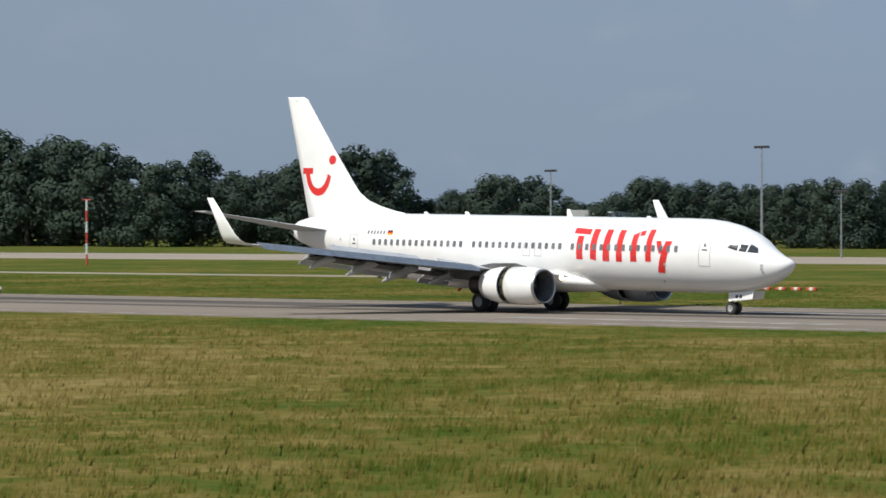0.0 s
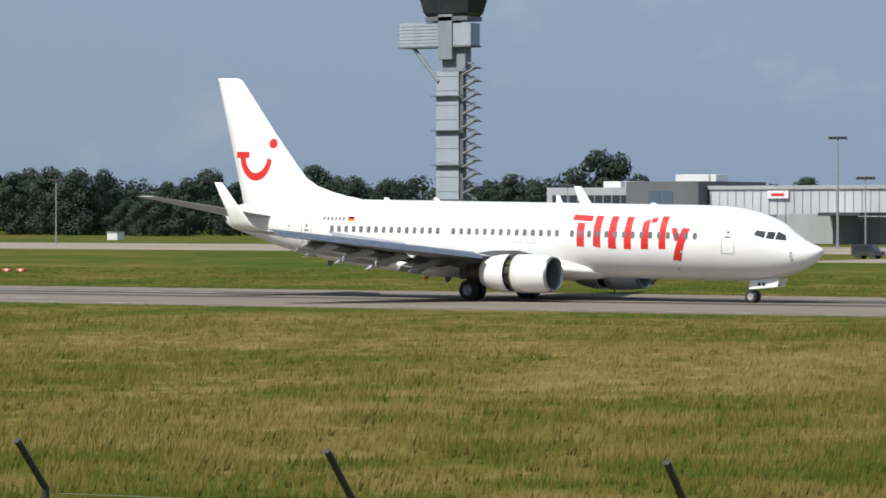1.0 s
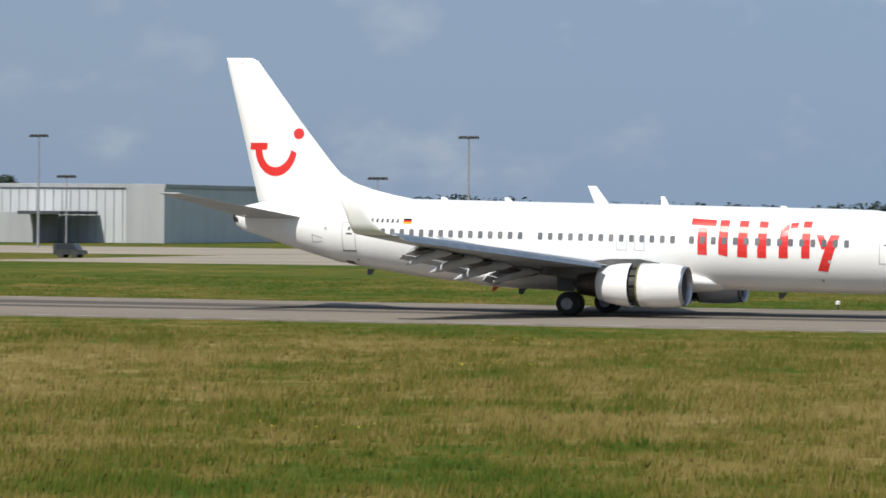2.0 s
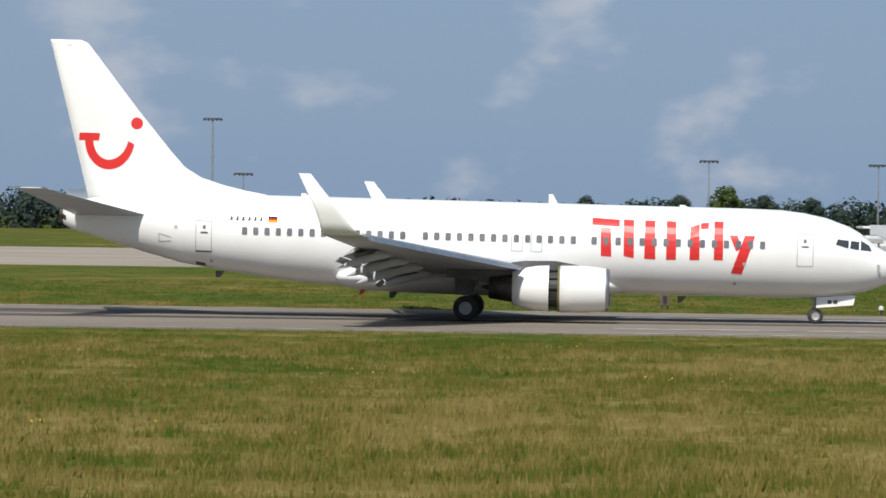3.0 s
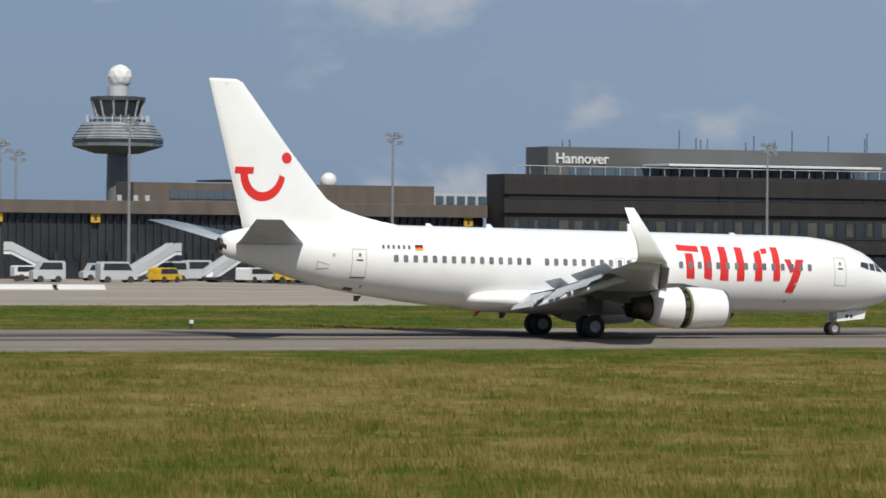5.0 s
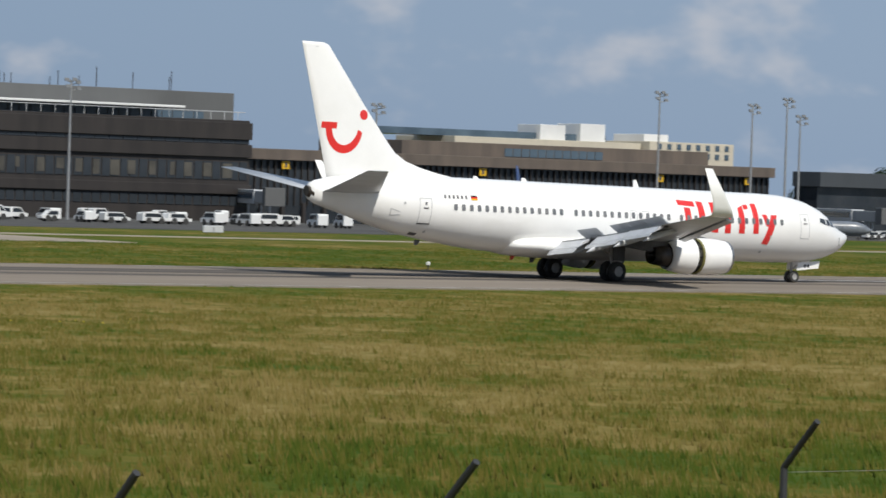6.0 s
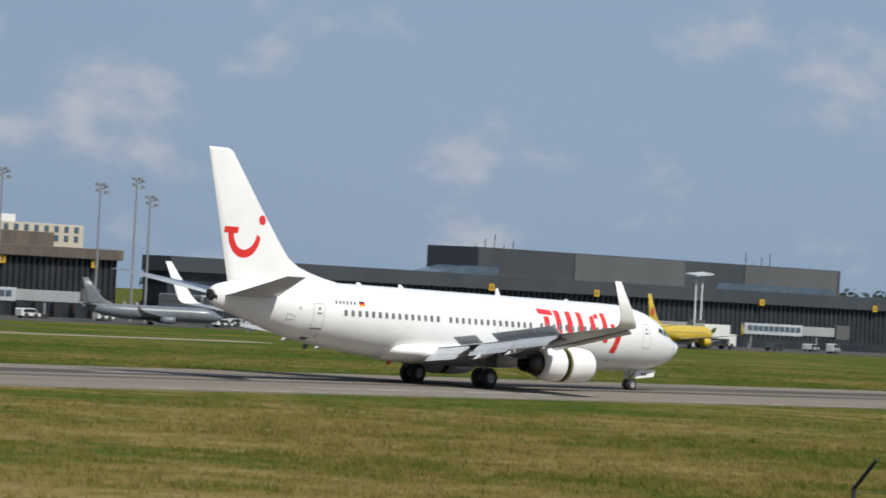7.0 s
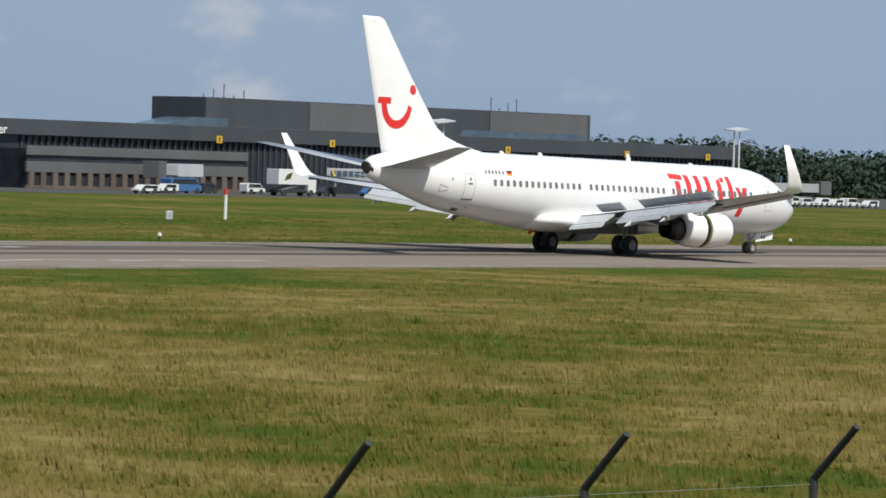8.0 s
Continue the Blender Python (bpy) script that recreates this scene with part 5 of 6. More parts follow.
def jet_bridge(x0, y0, x1, y1, z, label="grey passenger boarding bridge at the terminal"):
    d = Vector((x1 - x0, y1 - y0, 0))
    ang = math.degrees(math.atan2(d.y, d.x))
    t = thing("boarding_bridge", label, "boarding bridge", "boarding bridges", (x0, y0, 0), ang)
    ln = d.length
    block(t, "tunnel", 0, ln * 0.62, -0.9, 0.9, z, z + 1.7, M["light_sheet"])
    block(t, "tunnel", ln * 0.5, ln, -0.75, 0.75, z + 0.15, z + 1.55, M["grey_sheet"])
    window_row(t, 0.5, ln * 0.6, max(4, int(ln / 1.5)), -0.92, z + 0.6, z + 1.35, M["blue_glass"], 0.2)
    block(t, "cabin", ln - 0.4, ln + 1.8, -1.2, 1.2, z - 0.2, z + 2.0, M["mid_sheet"])
    for u in (0.08, 0.78):
        part("leg", fresh(tube, (ln * u, -0.5, 0), (ln * u, -0.5, z), 0.16, n=8), M["steel"], t)
        part("leg", fresh(tube, (ln * u, 0.5, 0), (ln * u, 0.5, z), 0.16, n=8), M["steel"], t)
    block(t, "wheel_carriage", ln * 0.78 - 0.5, ln * 0.78 + 0.5, -0.9, 0.9, 0, 0.6, M["dark_steel"])


jet_bridge(401, 221, 389.5, 217, 2.0)
jet_bridge(432, 226, 441, 214, 2.0)
jet_bridge(461, 221, 474, 213, 2.2)
jet_bridge(254, 228, 243, 204, 2.4)
jet_bridge(200, 228, 186, 196, 2.2)
jet_bridge(146, 250, 122, 226, 2.3)
jet_bridge(505, 221, 533, 213, 1.9, "long glazed passenger boarding bridge")
jet_bridge(304, 226, 321, 211, 2.0)
jet_bridge(350, 229, 342, 206, 2.2)

# old control tower
t = thing("control_tower", "grey control tower with wide bowl and white radome", "control tower", at=(183.2, 332, 0))
part("shaft", fresh(loft, [ring((0, 0, z), r, "z", 20) for z, r in ((0, 1.7), (16.8, 1.45))]), M["tower_grey"], t)
part("bowl", fresh(loft, [ring((0, 0, z), r, "z", 12) for z, r in ((16.6, 3.2), (17.3, 5.6), (17.6, 6.5), (18.6, 6.5))]), M["tower_grey"], t, "grey underside")
part("bowl_windows", fresh(loft, [ring((0, 0, z), r, "z", 12) for z, r in ((18.1, 6.55), (18.5, 6.55))]), M["glazing"], t)
part("bowl_roof", fresh(loft, [ring((0, 0, z), r, "z", 12) for z, r in ((18.6, 6.6), (20.9, 5.0), (21.0, 4.6))]), M["tower_light"], t, "ribbed light roof")
for k in range(5):
    z = 18.85 + 0.42 * k
    r = 6.6 - 0.296 * k
    part("roof_rib", fresh(loft, [ring((0, 0, z - 0.06), r - 0.15, "z", 12), ring((0, 0, z), r, "z", 12), ring((0, 0, z + 0.06), r - 0.2, "z", 12)]), M["tower_light"], t)
part("gallery", fresh(loft, [ring((0, 0, z), r, "z", 12) for z, r in ((21.0, 4.1), (21.4, 4.1))]), M["dark_sheet"], t)
part("cab", fresh(loft, [ring((0, 0, z), r, "z", 12) for z, r in ((21.9, 3.1), (24.1, 3.75))]), M["glazing"], t, "slanted cab glazing")
for k in range(12):
    a = 2 * math.pi * k / 12
    part("mullion", fresh(tube, (3.14 * math.cos(a), 3.14 * math.sin(a), 21.9), (3.8 * math.cos(a), 3.8 * math.sin(a), 24.1), 0.12, n=6), M["light_sheet"], t)
part("cab_roof", fresh(loft, [ring((0, 0, z), r, "z", 12) for z, r in ((24.1, 3.95), (24.6, 3.95), (24.7, 3.0))]), M["dark_sheet"], t)
part("drum", fresh(loft, [ring((0, 0, z), r, "z", 16) for z, r in ((24.6, 1.45), (26.2, 1.45))]), M["light_sheet"], t)
bm = bmesh.new()
bmesh.ops.create_icosphere(bm, subdivisions=2, radius=1.8)
bmesh.ops.translate(bm, vec=(0.3, 0, 27.5), verts=bm.verts)
part("radome", bm, M["radome"], t, "white faceted radome")
for k in range(24):
    a = 2 * math.pi * k / 24
    part("rail_post", fresh(tube, (4.4 * math.cos(a), 4.4 * math.sin(a), 20.9), (4.4 * math.cos(a), 4.4 * math.sin(a), 22.0), 0.05, n=5), M["white_plain"], t)

# new control tower with its outside stair
t = thing("stair_tower", "tall grey control tower with an outside zigzag stair", "control tower", at=(-422.6, 480, 0))
block(t, "shaft", 0, 5.6, 0, 2.4, 0, 34.0, M["tower_pale"], "light grey panelled shaft")
for k in range(1, 12):
    block(t, "panel_joint", -0.06, 5.96, -0.08, -0.01, k * 3.0, k * 3.0 + 0.09, M["tower_mid"])
for z in (7.2, 14.4, 21.6, 28.8):
    block(t, "landing", -0.7, 6.6, -0.9, 0.0, z, z + 0.3, M["tower_grey"])
block(t, "stair_spine", 5.65, 6.4, 0.5, 1.8, 0, 36.5, M["tower_grey"], "dark stair spine")
for k in range(12):
    z = 3 + k * 2.75
    part("stair_flight", fresh(prism, [(6.7, z), (9.8, z + 1.3), (9.8, z + 1.65), (6.7, z + 0.35)], -0.4, 0.6), M["steel"], t)
    part("stair_flight", fresh(prism, [(9.8, z + 1.3), (6.7, z + 2.7), (6.7, z + 3.05), (9.8, z + 1.65)], 0.7, 1.7), M["steel"], t)
    part("stair_rail", fresh(tube, (6.7, -0.4, z + 1.25), (9.8, -0.4, z + 2.5), 0.08, n=5), M["dark_steel"], t)
    block(t, "stair_landing", 9.4, 10.3, -0.5, 1.8, z + 1.28, z + 1.45, M["dark_steel"])
block(t, "neck", 1.3, 7.2, 0, 2.4, 34.0, 39.4, M["tower_mid"])
block(t, "pod", -8.6, 1.4, -1, 2.6, 39.4, 44.3, M["tower_pale"], "light grey cantilevered pod")
block(t, "pod", 4.8, 9.2, -1, 2.6, 39.4, 44.0, M["tower_pale"], "light grey cantilevered pod")
block(t, "pod_base", -8.8, 9.4, -1.2, 2.8, 39.0, 39.4, M["tower_grey"])
for k in range(6):
    block(t, "pod_louvre", -8.7, 1.4, -1.08, -1.0, 40.0 + k * 0.7, 40.1 + k * 0.7, M["tower_mid"])
block(t, "core", 1.4, 4.8, -1.4, 2.4, 36.5, 46.0, M["tower_mid"])
part("strut", fresh(tube, (-5.6, 0, 39.2), (0.6, 0, 32.0), 0.4, n=10), M["tower_mid"], t)
part("cab", fresh(loft, [[(x0, y0, z), (x1, y0, z), (x1, y1, z), (x0, y1, z)] for z, x0, x1, y0, y1 in ((45.3, -1.4, 8.2, -1, 4), (46.2, -2, 8.8, -1.6, 4.6), (51.0, -3, 9.8, -2.6, 5.6))]), M["glazing"], t, "dark glazed cab")
block(t, "cab_floor", -1.8, 8.6, -1.4, 4.4, 44.5, 45.4, M["tower_grey"])
block(t, "cab_roof", -3.3, 10.1, -2.9, 5.9, 51.0, 52.0, M["tower_grey"])

# hangars and cargo sheds in the west
t = thing("office_block", "grey flat-roofed office block with window bands", "building")
block(t, "wall", -304, -288.5, 330, 350, 0, 8.6, M["grey_sheet"])
window_row(t, -303, -289, 9, 329.96, 6.0, 7.4, None, 0.12)
window_row(t, -303, -289, 9, 329.96, 2.8, 4.2, None, 0.12)
block(t, "stair_block", -288.4, -275.6, 328, 350, 0, 9.5, M["mid_sheet"])
window_row(t, -284.5, -280, 2, 327.96, 5.0, 8.0, M["blue_glass"], 0.08)
for x, w in ((-296, 3.2), (-292, 1.2), (-283, 6.0), (-276.8, 1.0)):
    block(t, "roof_unit", x, x + w, 334, 338, 9.4 if x > -288 else 8.6, 10.6 if x > -288 else 9.6, M["white_plain"])
t = thing("cargo_hangar", "large light grey metal hangar with a flat roof", "hangar")
block(t, "wall", -275.3, -232.3, 331, 372, 0, 8.2, M["light_sheet"])
block(t, "roof_edge", -275.5, -232.1, 330.7, 372.2, 8.2, 8.8, M["grey_sheet"])
block(t, "end_wall", -238.5, -232.2, 330.6, 331.0, 0, 8.2, M["grey_sheet"])
for k in range(30):
    block(t, "sheet_rib", -275 + 1.43 * k, -274.9 + 1.43 * k, 330.86, 331.0, 0, 8.2, M["grey_sheet"])
block(t, "shed", -257, -249.5, 322, 330.5, 0, 4.5, M["grey_sheet"])
block(t, "canopy", -250, -243, 318, 330.5, 4.2, 4.7, M["dark_sheet"])
block(t, "signboard", -265, -261.4, 330.5, 330.85, 6.8, 8.0, M["sign_white"], "white board with a red bar")
block(t, "sign_bar", -264.3, -262.1, 330.44, 330.5, 7.2, 7.6, M["red"])
for x in (-271, -266):
    block(t, "gate", x, x + 4, 330.7, 330.9, 0, 4.4, M["grey_sheet"])
t = thing("cargo_shed", "long low grey shed with a yellow stripe", "shed")
block(t, "wall", -312, -262, 312, 328, 0, 4.4, M["light_sheet"])
block(t, "yellow_stripe", -311.4, -262.4, 306, 306.3, 1.75, 2.15, M["yellow"], "yellow canopy edge")
block(t, "canopy", -311.4, -262.4, 306.3, 312, 1.8, 2.1, M["dark_sheet"])
for k in range(10):
    block(t, "dock_gate", -310 + 4.8 * k, -307 + 4.8 * k, 311.8, 312, 0, 1.7, M["grey_sheet"])
t = thing("dark_shed", "low dark grey shed", "shed")
block(t, "wall", -330, -313, 330, 345, 0, 5.6, M["dark_sheet"])
block(t, "roof_edge", -330.3, -312.8, 329.7, 345.2, 5.6, 6.0, M["steel"])
t = thing("far_hall", "blue-grey far hall behind the trees", "building")
block(t, "wall", -552, -546, 425, 432, 0, 8.0, M["grey_sheet"])
block(t, "annex", -546, -540, 425, 432, 0, 7.6, M["light_sheet"])

# low buildings in the middle
t = thing("panel_wall", "low white panelled shed wall with dark posts", "shed")
block(t, "wall", -14, 21, 160, 166, 0, 2.35, M["white_plain"])
for k in range(18):
    block(t, "post", -13.9 + 2.05 * k, -13.72 + 2.05 * k, 159.8, 160.0, 0, 2.6, M["grey_sheet"])
block(t, "roof", -14.4, 21.4, 159.4, 166.4, 2.6, 3.0, M["grey_sheet"])
t = thing("long_shed", "long low white shed with a flat roof", "shed")
block(t, "wall", -34, -4.5, 326, 340, 0, 4.3, M["white_plain"])
t = thing("fire_station", "small white building with a dark lookout cab on its roof", "building")
block(t, "wall", 75.2, 85.6, 330, 342, 0, 7.3, M["white_plain"])
window_row(t, 76, 85, 6, 329.96, 5.4, 6.3, None, 0.35)
part("cab", fresh(loft, [[(x0, 331, z), (x1, 331, z), (x1, 336, z), (x0, 336, z)] for z, x0, x1 in ((7.3, 79.9, 83.4), (8.9, 79.3, 84.0))]), M["glazing"], t, "dark slanted cab glazing")
block(t, "cab_roof", 79.1, 84.2, 330.8, 336.2, 8.9, 9.15, M["dark_sheet"])
for x, z in ((76.6, 10.3), (86.2, 9.8)):
    part("aerial", fresh(tube, (x, 333, 7.0 if x < 80 else 0.0), (x, 333, z), 0.08, n=6), M["dark_steel"], t)
    block(t, "lamp_cluster", x - 0.4, x + 0.4, 332.7, 333.3, z - 0.8, z - 0.1, M["dark_steel"])
t = thing("white_office", "white flat-roofed office building with window bands", "building")
block(t, "wall", 44.3, 66.5, 262, 280, 0, 5.4, M["white_plain"])
block(t, "roof_edge", 44.1, 66.7, 261.8, 280.2, 5.4, 5.55, M["light_sheet"])
window_row(t, 49.0, 66.0, 18, 261.96, 3.9, 4.6, None, 0.22)
window_row(t, 49.0, 66.0, 9, 261.96, 2.5, 3.2, M["blue_glass"], 0.12)
block(t, "plinth", 48.8, 66.6, 261.8, 262, 1.2, 1.85, M["brown_dark"], "dark brown panel band")
window_row(t, 49.0, 66.0, 24, 261.96, 0.3, 1.1, M["light_sheet"], 0.4, "pillar")
for z in (1.2, 2.5, 3.8):
    block(t, "stair_landing", 44.9, 47.6, 260.6, 262, z, z + 0.12, M["steel"])
    part("stair_flight", fresh(prism, [(44.9, z - 1.2), (45.2, z - 1.2), (47.4, z), (47.1, z)], 260.6, 261.4), M["steel"], t)
    part("stair_rail", fresh(tube, (44.9, 260.6, z + 0.9), (47.6, 260.6, z + 0.9), 0.05, n=5), M["dark_steel"], t)
for x in (44.9, 47.6):
    part("stair_post", fresh(tube, (x, 260.6, 0), (x, 260.6, 4.8), 0.07, n=6), M["steel"], t)
block(t, "low_wing", 26, 44.2, 263, 276, 0, 2.8, M["white_plain"])
block(t, "clerestory", 26, 44.2, 263.3, 276, 2.8, 3.6, M["glazing"], "dark band of windows")
block(t, "low_roof", 25.8, 44.25, 262.6, 276, 3.6, 3.85, M["white_plain"])
for k in range(5):
    block(t, "gate", 27 + 3.4 * k, 29.2 + 3.4 * k, 262.85, 263, 0, 1.6, M["grey_sheet"])
block(t, "porch", 41.5, 44.2, 261, 262.9, 0, 2.0, M["white_plain"])
window_row(t, 41.7, 44.0, 3, 260.96, 1.0, 1.7, None, 0.2)
t = thing("gabled_house", "white house with a red tiled roof", "house")
block(t, "wall", 33.5, 41.4, 300, 310, 0, 4.75, M["white_plain"])
window_row(t, 38.2, 40.6, 2, 299.96, 3.6, 4.3, None, 0.5)
bm = bmesh.new()
prism(bm, [(33.0, 4.75), (41.9, 4.75), (39.6, 6.0), (35.0, 6.0)], 299.5, 310.5)
part("roof", bm, M["brick_red"], t, "red tiled roof")
t = thing("white_hangar", "low white hangar with a flat roof", "hangar")
block(t, "wall", 82, 104.5, 232, 252, 0, 5.5, M["white_plain"])
for k in range(16):
    block(t, "sheet_rib", 82.2 + 1.4 * k, 82.3 + 1.4 * k, 231.86, 232, 0, 5.5, M["light_sheet"])
t = thing("dark_dock", "low dark loading dock", "shed")
block(t, "wall", 104.6, 131, 232, 252, 0, 2.2, M["glazing"])
block(t, "roof", 104.4, 131, 231, 252, 2.2, 2.6, M["dark_sheet"])
block(t, "white_box", 109, 117, 240, 250, 2.6, 6.0, M["white_plain"])


# ---------------------------------------------------------------- parked aircraft
def parked(x, y, rz, k, body, tail, label, bar=None):
    """A parked aircraft, of size k against the large airliner; its origin is on the ground."""
    t = thing("parked_airplane", label, "airplane", "parked airplanes", (x, y, 0), rz)
    sc = Matrix.Scale(k, 4)

    def put(bm):
        bmesh.ops.transform(bm, matrix=sc, verts=bm.verts)
        return bm
    part("fuselage", put(fresh(hull)), body, t, smooth=True)
    for s in (-1, 1):
        part("wing", put(wing_bm(s)), M["grey_paint"], t, smooth=True)
        part("winglet", put(winglet_bm(s)), tail, t, smooth=True)
        bm = bmesh.new()
        loft(bm, [foil(-14.2, -17.9, s * 0.5, 4.55, 0.36), foil(-18.25, -19.55, s * 7.1, 5.35, 0.12)])
        part("tailplane", put(bm), M["grey_paint"], t, smooth=True)
        bm = bmesh.new()
        revolve(bm, [(6.2, 0.9), (5.0, 1.03), (3.5, 1.0), (2.1, 0.75), (2.1, 0.4)], s * 4.83, 1.58, 20, True)
        part("engine", put(bm), body, t, smooth=True)
        for kx in (0.0, 15.6):
            part("wheel", put(fresh(loft, [ring((kx, s * (2.7 if kx == 0 else 0.2) + d, 0.5), 0.5, "y", 16) for d in (-0.3, 0.3)])), M["rubber"], t)
            part("leg", put(fresh(tube, (kx, s * (2.7 if kx == 0 else 0.2), 0.5), (kx, s * (2.5 if kx == 0 else 0.1), 2.0), 0.1, n=6)), M["rim"], t)
        for i in range(0, 40, 2):
            part("cabin_window", put(fresh(rounded, -9 + i * 0.55, 3.7, 0.4, 0.36, s, 0.02)), M["cabin_glass"], t)
    bm = bmesh.new()
    loft(bm, [[(q[0], q[2] * 1.15, z) for q in foil(le, te, 0, 0, th)] for z, le, te, th in ((5.0, -9.4, -17.35, 0.4), (5.6, -10.8, -17.5, 0.4), (6.5, -13.0, -17.7, 0.39), (9.0, -15.1, -18.3, 0.32), (12.1, -17.5, -19.04, 0.2))])
    part("fin", put(bm), tail, t, "coloured tail fin", True)
    if bar:
        for s in (-1, 1):
            part("tail_emblem", put(fresh(prism, [(-17.3, 7.4), (-15.6, 7.4), (-16.1, 8.8), (-17.2, 8.8)], s * 0.25, s * 0.26)), bar, t, "plain emblem patch")
    return t


parked(412.8, 192, 18, 0.6, M["yellow_body"], M["yellow_body"], "yellow airliner parked at the terminal", M["red"])
parked(281.5, 203, 40, 0.66, M["silver_body"], M["blue_tail"], "silver airliner with a navy tail at the terminal", M["red"])
parked(319, 196, -35, 0.45, M["silver_body"], M["silver_body"], "pale silver airliner at the terminal")
parked(535, 224, 200, 0.38, M["paint"], M["blue_tail"], "white airliner with a navy tail beyond the bridge", M["yellow"])
parked(96, 214, 186, 0.36, M["paint"], M["paint"], "small white commuter airplane on the apron", M["blue_tail"])


# ---------------------------------------------------------------- vehicles and small things
def van(x, y, rz, ln, h, mat, label, name="van", group="apron vehicles"):
    t = thing(name, label, "vehicle", group, (x, y, 0), rz)
    bm = bmesh.new()
    w = min(2.0, ln * 0.4)
    loft(bm, [[(px, -w / 2 * k, z) for px, z in ((-ln / 2, 0.35), (ln / 2, 0.35), (ln / 2, h * 0.52), (ln / 2 - 0.5, h * 0.58), (ln / 2 - 1.0, h), (-ln / 2 + 0.15, h), (-ln / 2, h * 0.9))] for k in (-1, 1)])
    body = part("body", bm, mat, t)
    for s in (-1, 1):
        bm = bmesh.new()
        prism(bm, [(ln / 2 - 1.0, h * 0.6), (ln / 2 - 0.62, h * 0.6), (ln / 2 - 1.05, h * 0.92), (-ln / 2 + 0.4, h * 0.92), (-ln / 2 + 0.3, h * 0.6)], s * w / 2, s * (w / 2 + 0.02))
        part("side_window", bm, M["glazing"], body)
        for px in (-ln / 2 + 0.8, ln / 2 - 0.8):
            part("wheel", fresh(loft, [ring((px, s * (w / 2 - 0.12), 0.36), 0.36, "y", 14), ring((px, s * (w / 2 + 0.04), 0.36), 0.36, "y", 14)]), M["rubber"], t)
    return t


rnd = random.Random(9)
for k in range(24):
    van(198 + k * 1.9 + rnd.uniform(-0.4, 0.4), rnd.uniform(186, 200), rnd.choice((0, 180, 90, 80)), rnd.uniform(2.3, 3.4), rnd.uniform(1.2, 1.7), M["white_plain"], "small white apron vehicle")
for k in range(16):
    van(128 + k * 3.4 + rnd.uniform(-1, 1), rnd.uniform(200, 216), rnd.choice((0, 180, 30)), rnd.uniform(3.2, 5.2), rnd.uniform(1.5, 2.4), M[rnd.choice(("white_plain", "white_plain", "light_sheet", "yellow"))], "small white apron vehicle")
for k in range(18):
    van(300 + k * 11 + rnd.uniform(-3, 3), rnd.uniform(196, 212), rnd.choice((0, 180, 15)), rnd.uniform(2.6, 3.6), rnd.uniform(1.1, 1.5), M[rnd.choice(("white_plain", "white_plain", "car_dark", "car_blue", "light_sheet"))], "small service vehicle on the apron")
for k in range(6):
    van(499 + k * 4.2 + rnd.uniform(-1, 1), rnd.uniform(193, 197), rnd.choice((0, 180, 10)), rnd.uniform(2.6, 3.6), rnd.uniform(1.2, 1.6), M["white_plain"], "small white apron vehicle beside the boarding bridge")
van(-259, 251, 0, 4.4, 1.6, M["car_dark"], "dark estate car on the taxiway", "car")
van(-167, 168, 0, 3.2, 1.5, M["car_dark"], "small dark tug on the taxiway", "tug")
van(-452, 500, 0, 9, 3.4, M["teal"], "teal lorry beside the tower", "lorry")
van(-470, 492, 0, 9, 3.2, M["white_plain"], "white lorry beside the tower", "lorry")
van(382, 205, 0, 5.5, 2.0, M["car_blue"], "blue service truck on the apron", "truck")


def catering(x, y, rz):
    t = thing("catering_truck", "high-loader truck with a white box and green leaf emblem", "truck", "catering trucks", (x, y, 0), rz)
    block(t, "box", -3.4, 2.2, -1.1, 1.1, 1.5, 3.5, M["white_plain"])
    block(t, "cab", 2.3, 3.8, -1.0, 1.0, 0.5, 2.2, M["white_plain"])
    block(t, "chassis", -3.2, 3.6, -0.9, 0.9, 0.5, 0.8, M["dark_steel"])
    for s in (-1, 1):
        part("emblem", fresh(prism, [(-2.4, 2.0), (-1.3, 2.3), (-0.8, 3.1), (-1.9, 2.8)], s * 1.14, s * 1.16), M["leaf_light"], t)
        for px in (-2.2, 2.8):
            part("wheel", fresh(loft, [ring((px, s * 0.75, 0.45), 0.45, "y", 14), ring((px, s * 1.05, 0.45), 0.45, "y", 14)]), M["rubber"], t)
        part("lift_arm", fresh(tube, (-2.6, s * 0.8, 0.8), (1.4, s * 0.8, 1.5), 0.08, n=6), M["steel"], t)


catering(397, 200, 0)
catering(425, 196, 0)


def stairs_truck(x, y, rz):
    t = thing("passenger_stairs", "white mobile passenger stairs on the apron", "stairs", "passenger stairs", (x, y, 0), rz)
    part("ramp", fresh(prism, [(-3.0, 0.5), (2.4, 3.2), (3.2, 3.2), (3.2, 2.9), (2.4, 2.9), (-2.6, 0.4)], -0.8, 0.8), M["white_plain"], t)
    for s in (-0.8, 0.8):
        part("side_rail", fresh(prism, [(-3.0, 0.6), (2.4, 3.3), (3.2, 3.3), (3.2, 4.2), (2.4, 4.2), (-3.0, 1.5)], s, s + 0.05), M["light_sheet"], t)
    block(t, "chassis", -3.2, 2.6, -0.9, 0.9, 0.3, 0.6, M["dark_steel"])
    for px in (-2.2, 1.8):
        part("wheel", fresh(loft, [ring((px, -0.9, 0.35), 0.35, "y", 12), ring((px, 0.9, 0.35), 0.35, "y", 12)]), M["rubber"], t)


for x, y, r in ((128, 206, 160), (142, 208, 15), (150, 206, 20), (24, 168, 150)):
    stairs_truck(x, y, r)


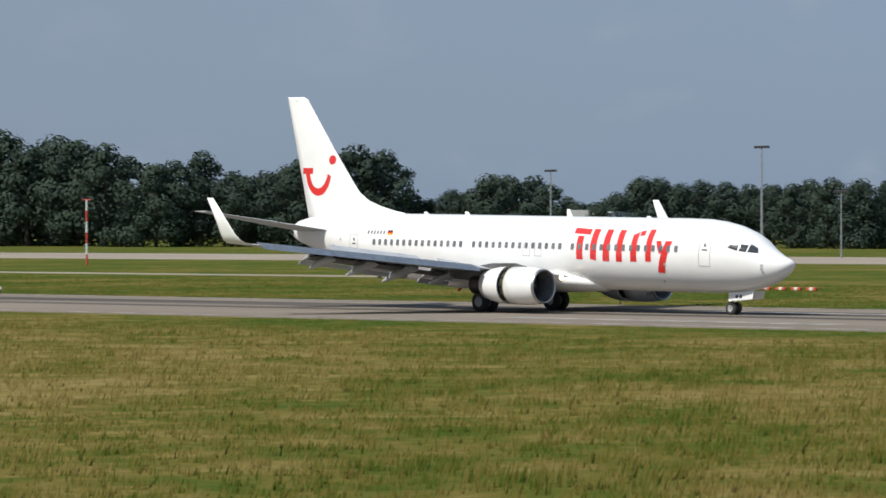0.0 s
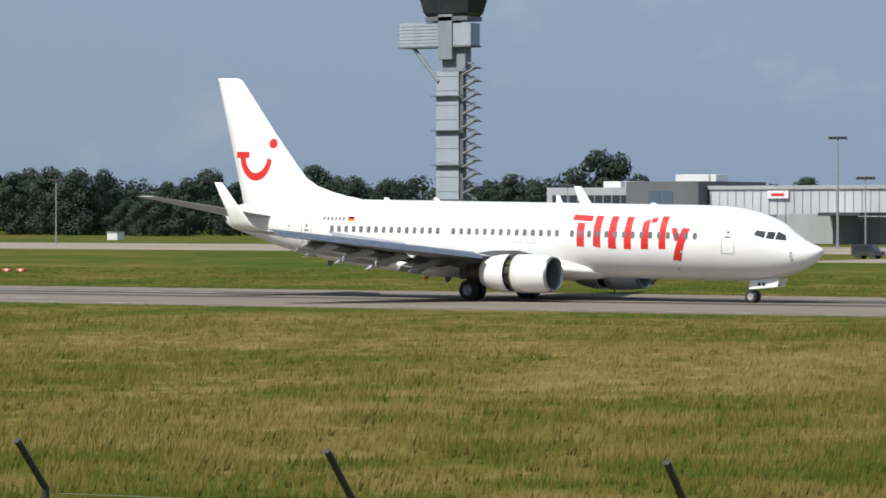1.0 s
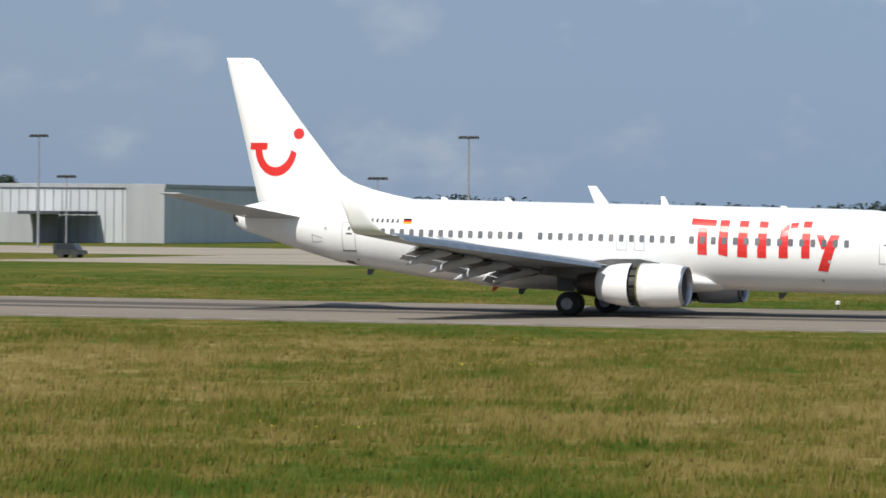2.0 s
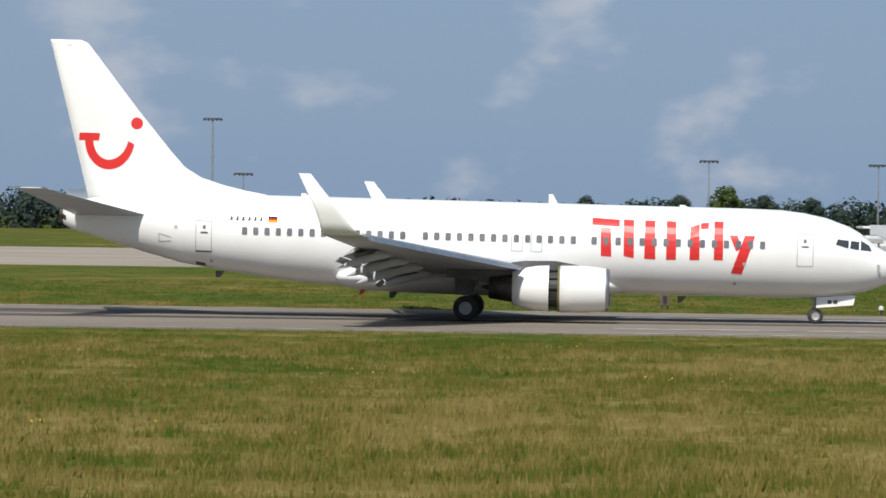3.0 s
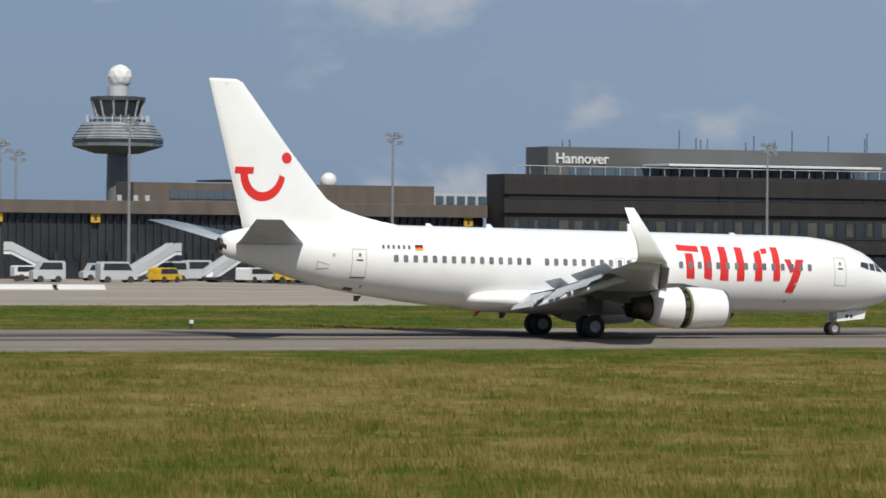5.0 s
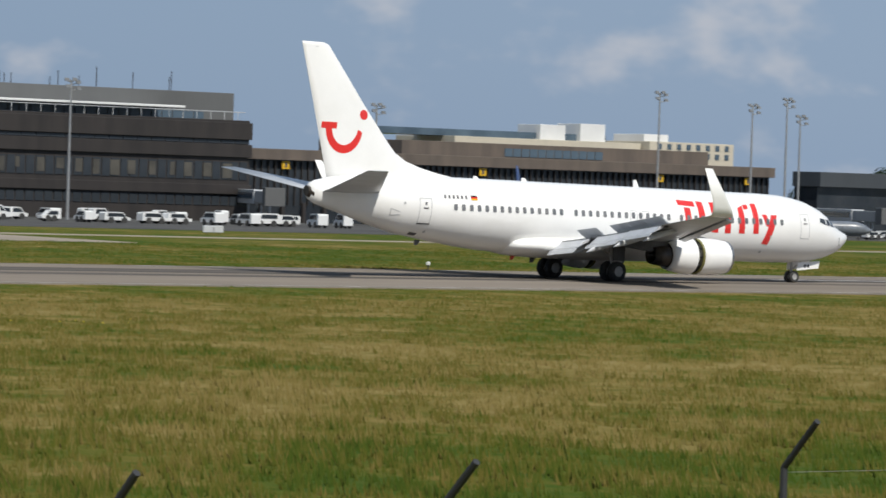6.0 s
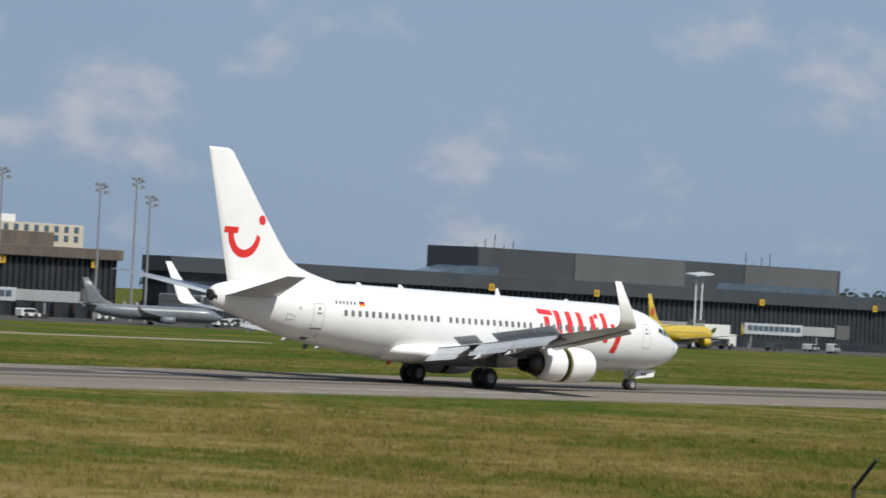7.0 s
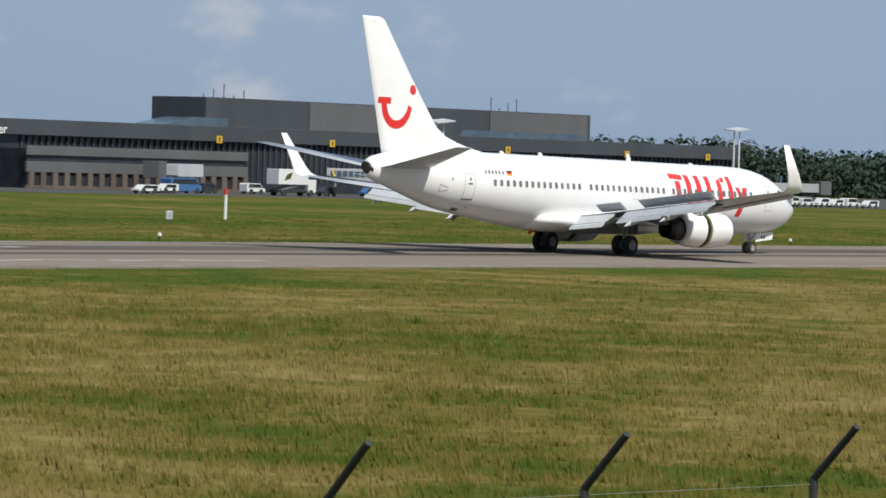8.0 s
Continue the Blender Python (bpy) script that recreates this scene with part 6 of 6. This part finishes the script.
def marker_board(x, y, n, w):
    """Low red and white boards in the grass."""
    for k in range(n):
        t = thing("marker_board", "low red and white warning board lying in the grass", "barrier", "marker boards", (x + k * w * 1.6, y, 0))
        for j in range(3):
            block(t, "stripe", -w / 2 + j * w / 3, -w / 2 + (j + 1) * w / 3, -0.15, 0.15, 0.0, 0.24, M["orange" if j % 2 == 0 else "white_plain"])


marker_board(-193, 60, 4, 0.9)


def concrete_block(x, y, ln):
    t = thing("barrier_block", "long low white concrete barrier", "barrier", "white barriers", (x, y, 0))
    block(t, "block", -ln / 2, ln / 2, -0.25, 0.25, 0, 0.5, M["white_plain"])
    block(t, "foot", -ln / 2, ln / 2, -0.5, 0.5, 0, 0.2, M["white_plain"])


for x, y, ln in ((59.8, 78.5, 3.4), (-470, 288, 6), (108, 150, 6), (113, 150, 5)):
    concrete_block(x, y, ln)


def taxi_sign(x, y, mat, bar, w=1.0):
    t = thing("taxiway_sign", "small taxiway sign standing in the grass", "sign", "taxiway signs", (x, y, 0))
    block(t, "board", -w / 2, w / 2, -0.1, 0.1, 0.15, 0.8, mat)
    block(t, "character_bar", -0.1, 0.1, -0.13, -0.1, 0.28, 0.68, bar)
    for s in (-0.3, 0.3):
        part("leg", fresh(tube, (s * w, 0, 0), (s * w, 0, 0.4), 0.04, n=6), M["dark_steel"], t)


taxi_sign(64.2, 56, M["marking"], M["yellow"], 0.7)
taxi_sign(71.6, 66, M["yellow"], M["marking"], 0.8)
taxi_sign(-70, 205, M["yellow"], M["marking"], 4.0)
taxi_sign(1.4, 24, M["brown_sheet"], M["brown_dark"], 0.5)
taxi_sign(187, 128, M["light_sheet"], M["grey_sheet"], 2.2)
taxi_sign(236, 60, M["light_sheet"], M["grey_sheet"], 0.6)
for x, y in ((251, 69),):
    t = thing("marker_post", "short white post with a red top in the grass", "post", "marker posts", (x, y, 0))
    part("post", fresh(tube, (0, 0, 0), (0, 0, 1.9), 0.14, n=10), M["white_plain"], t)
    part("top", fresh(tube, (0, 0, 1.9), (0, 0, 2.4), 0.15, n=10), M["red_mast"], t, "red top")
for k in range(-8, 14):
    for y in (RUN_N + 1.6,):
        t = thing("runway_light", "small white runway edge light", "light", "runway edge lights", (k * 60 + 12, y, 0))
        part("stem", fresh(tube, (0, 0, 0), (0, 0, 0.3), 0.05, n=8), M["dark_steel"], t)
        part("globe", fresh(loft, [ring((0, 0, z), r, "z", 10) for z, r in ((0.28, 0.12), (0.42, 0.12), (0.48, 0.05))]), M["white_plain"], t)
t = thing("container", "white shipping container among the trees", "container", "containers", (-575.1, 411, 0))
block(t, "body", -2.6, 2.6, -1.2, 1.2, 2.3, 4.3, M["white_plain"])
block(t, "trailer", -2.6, 2.6, -1.1, 1.1, 0.0, 2.25, M["dark_steel"])
t = thing("container", "orange shipping container among the bushes", "container", "containers", (-533.9, 411, 0))
block(t, "body", -2.4, 2.4, -1.2, 1.2, 0, 4.6, M["orange"])
for x in (-440, -428, -390):
    t = thing("hut", "small white hut at the field's edge", "hut", "huts", (x, 330, 0))
    block(t, "wall", -1.1, 1.1, -1, 1, 0, 1.3, M["white_plain"])
    block(t, "roof", -1.25, 1.25, -1.15, 1.15, 1.3, 1.42, M["grey_sheet"])


# ---------------------------------------------------------------- what moves
def motions():
    walk(plane, [(t, pose(x, 0, 0.03)) for t, x in (
        (0.0, -160.64), (0.2, -149.17), (0.4, -137.98), (0.5, -132.48), (0.6, -127.00), (0.8, -116.19), (1.0, -105.59), (1.2, -94.95),
        (1.5, -79.30), (1.7, -70.79), (2.8, -14.92), (3.0, -7.60), (3.5, 16.14), (4.0, 39.46), (4.5, 62.25), (4.7, 71.64),
        (5.8, 121.90), (6.0, 130.81), (6.2, 139.21), (6.5, 151.60), (6.8, 163.73), (6.9, 167.69), (7.0, 171.61), (7.1, 175.56),
        (7.2, 179.46), (7.4, 187.10), (7.5, 190.83), (7.6, 194.68), (7.8, 202.16), (8.0, 209.37))])
    for ob, x, y, r in WHEELS:
        walk(ob, [(k * 0.1, pose(x, y, r, 0, 80 * k, 0)) for k in range(81)])


motions()
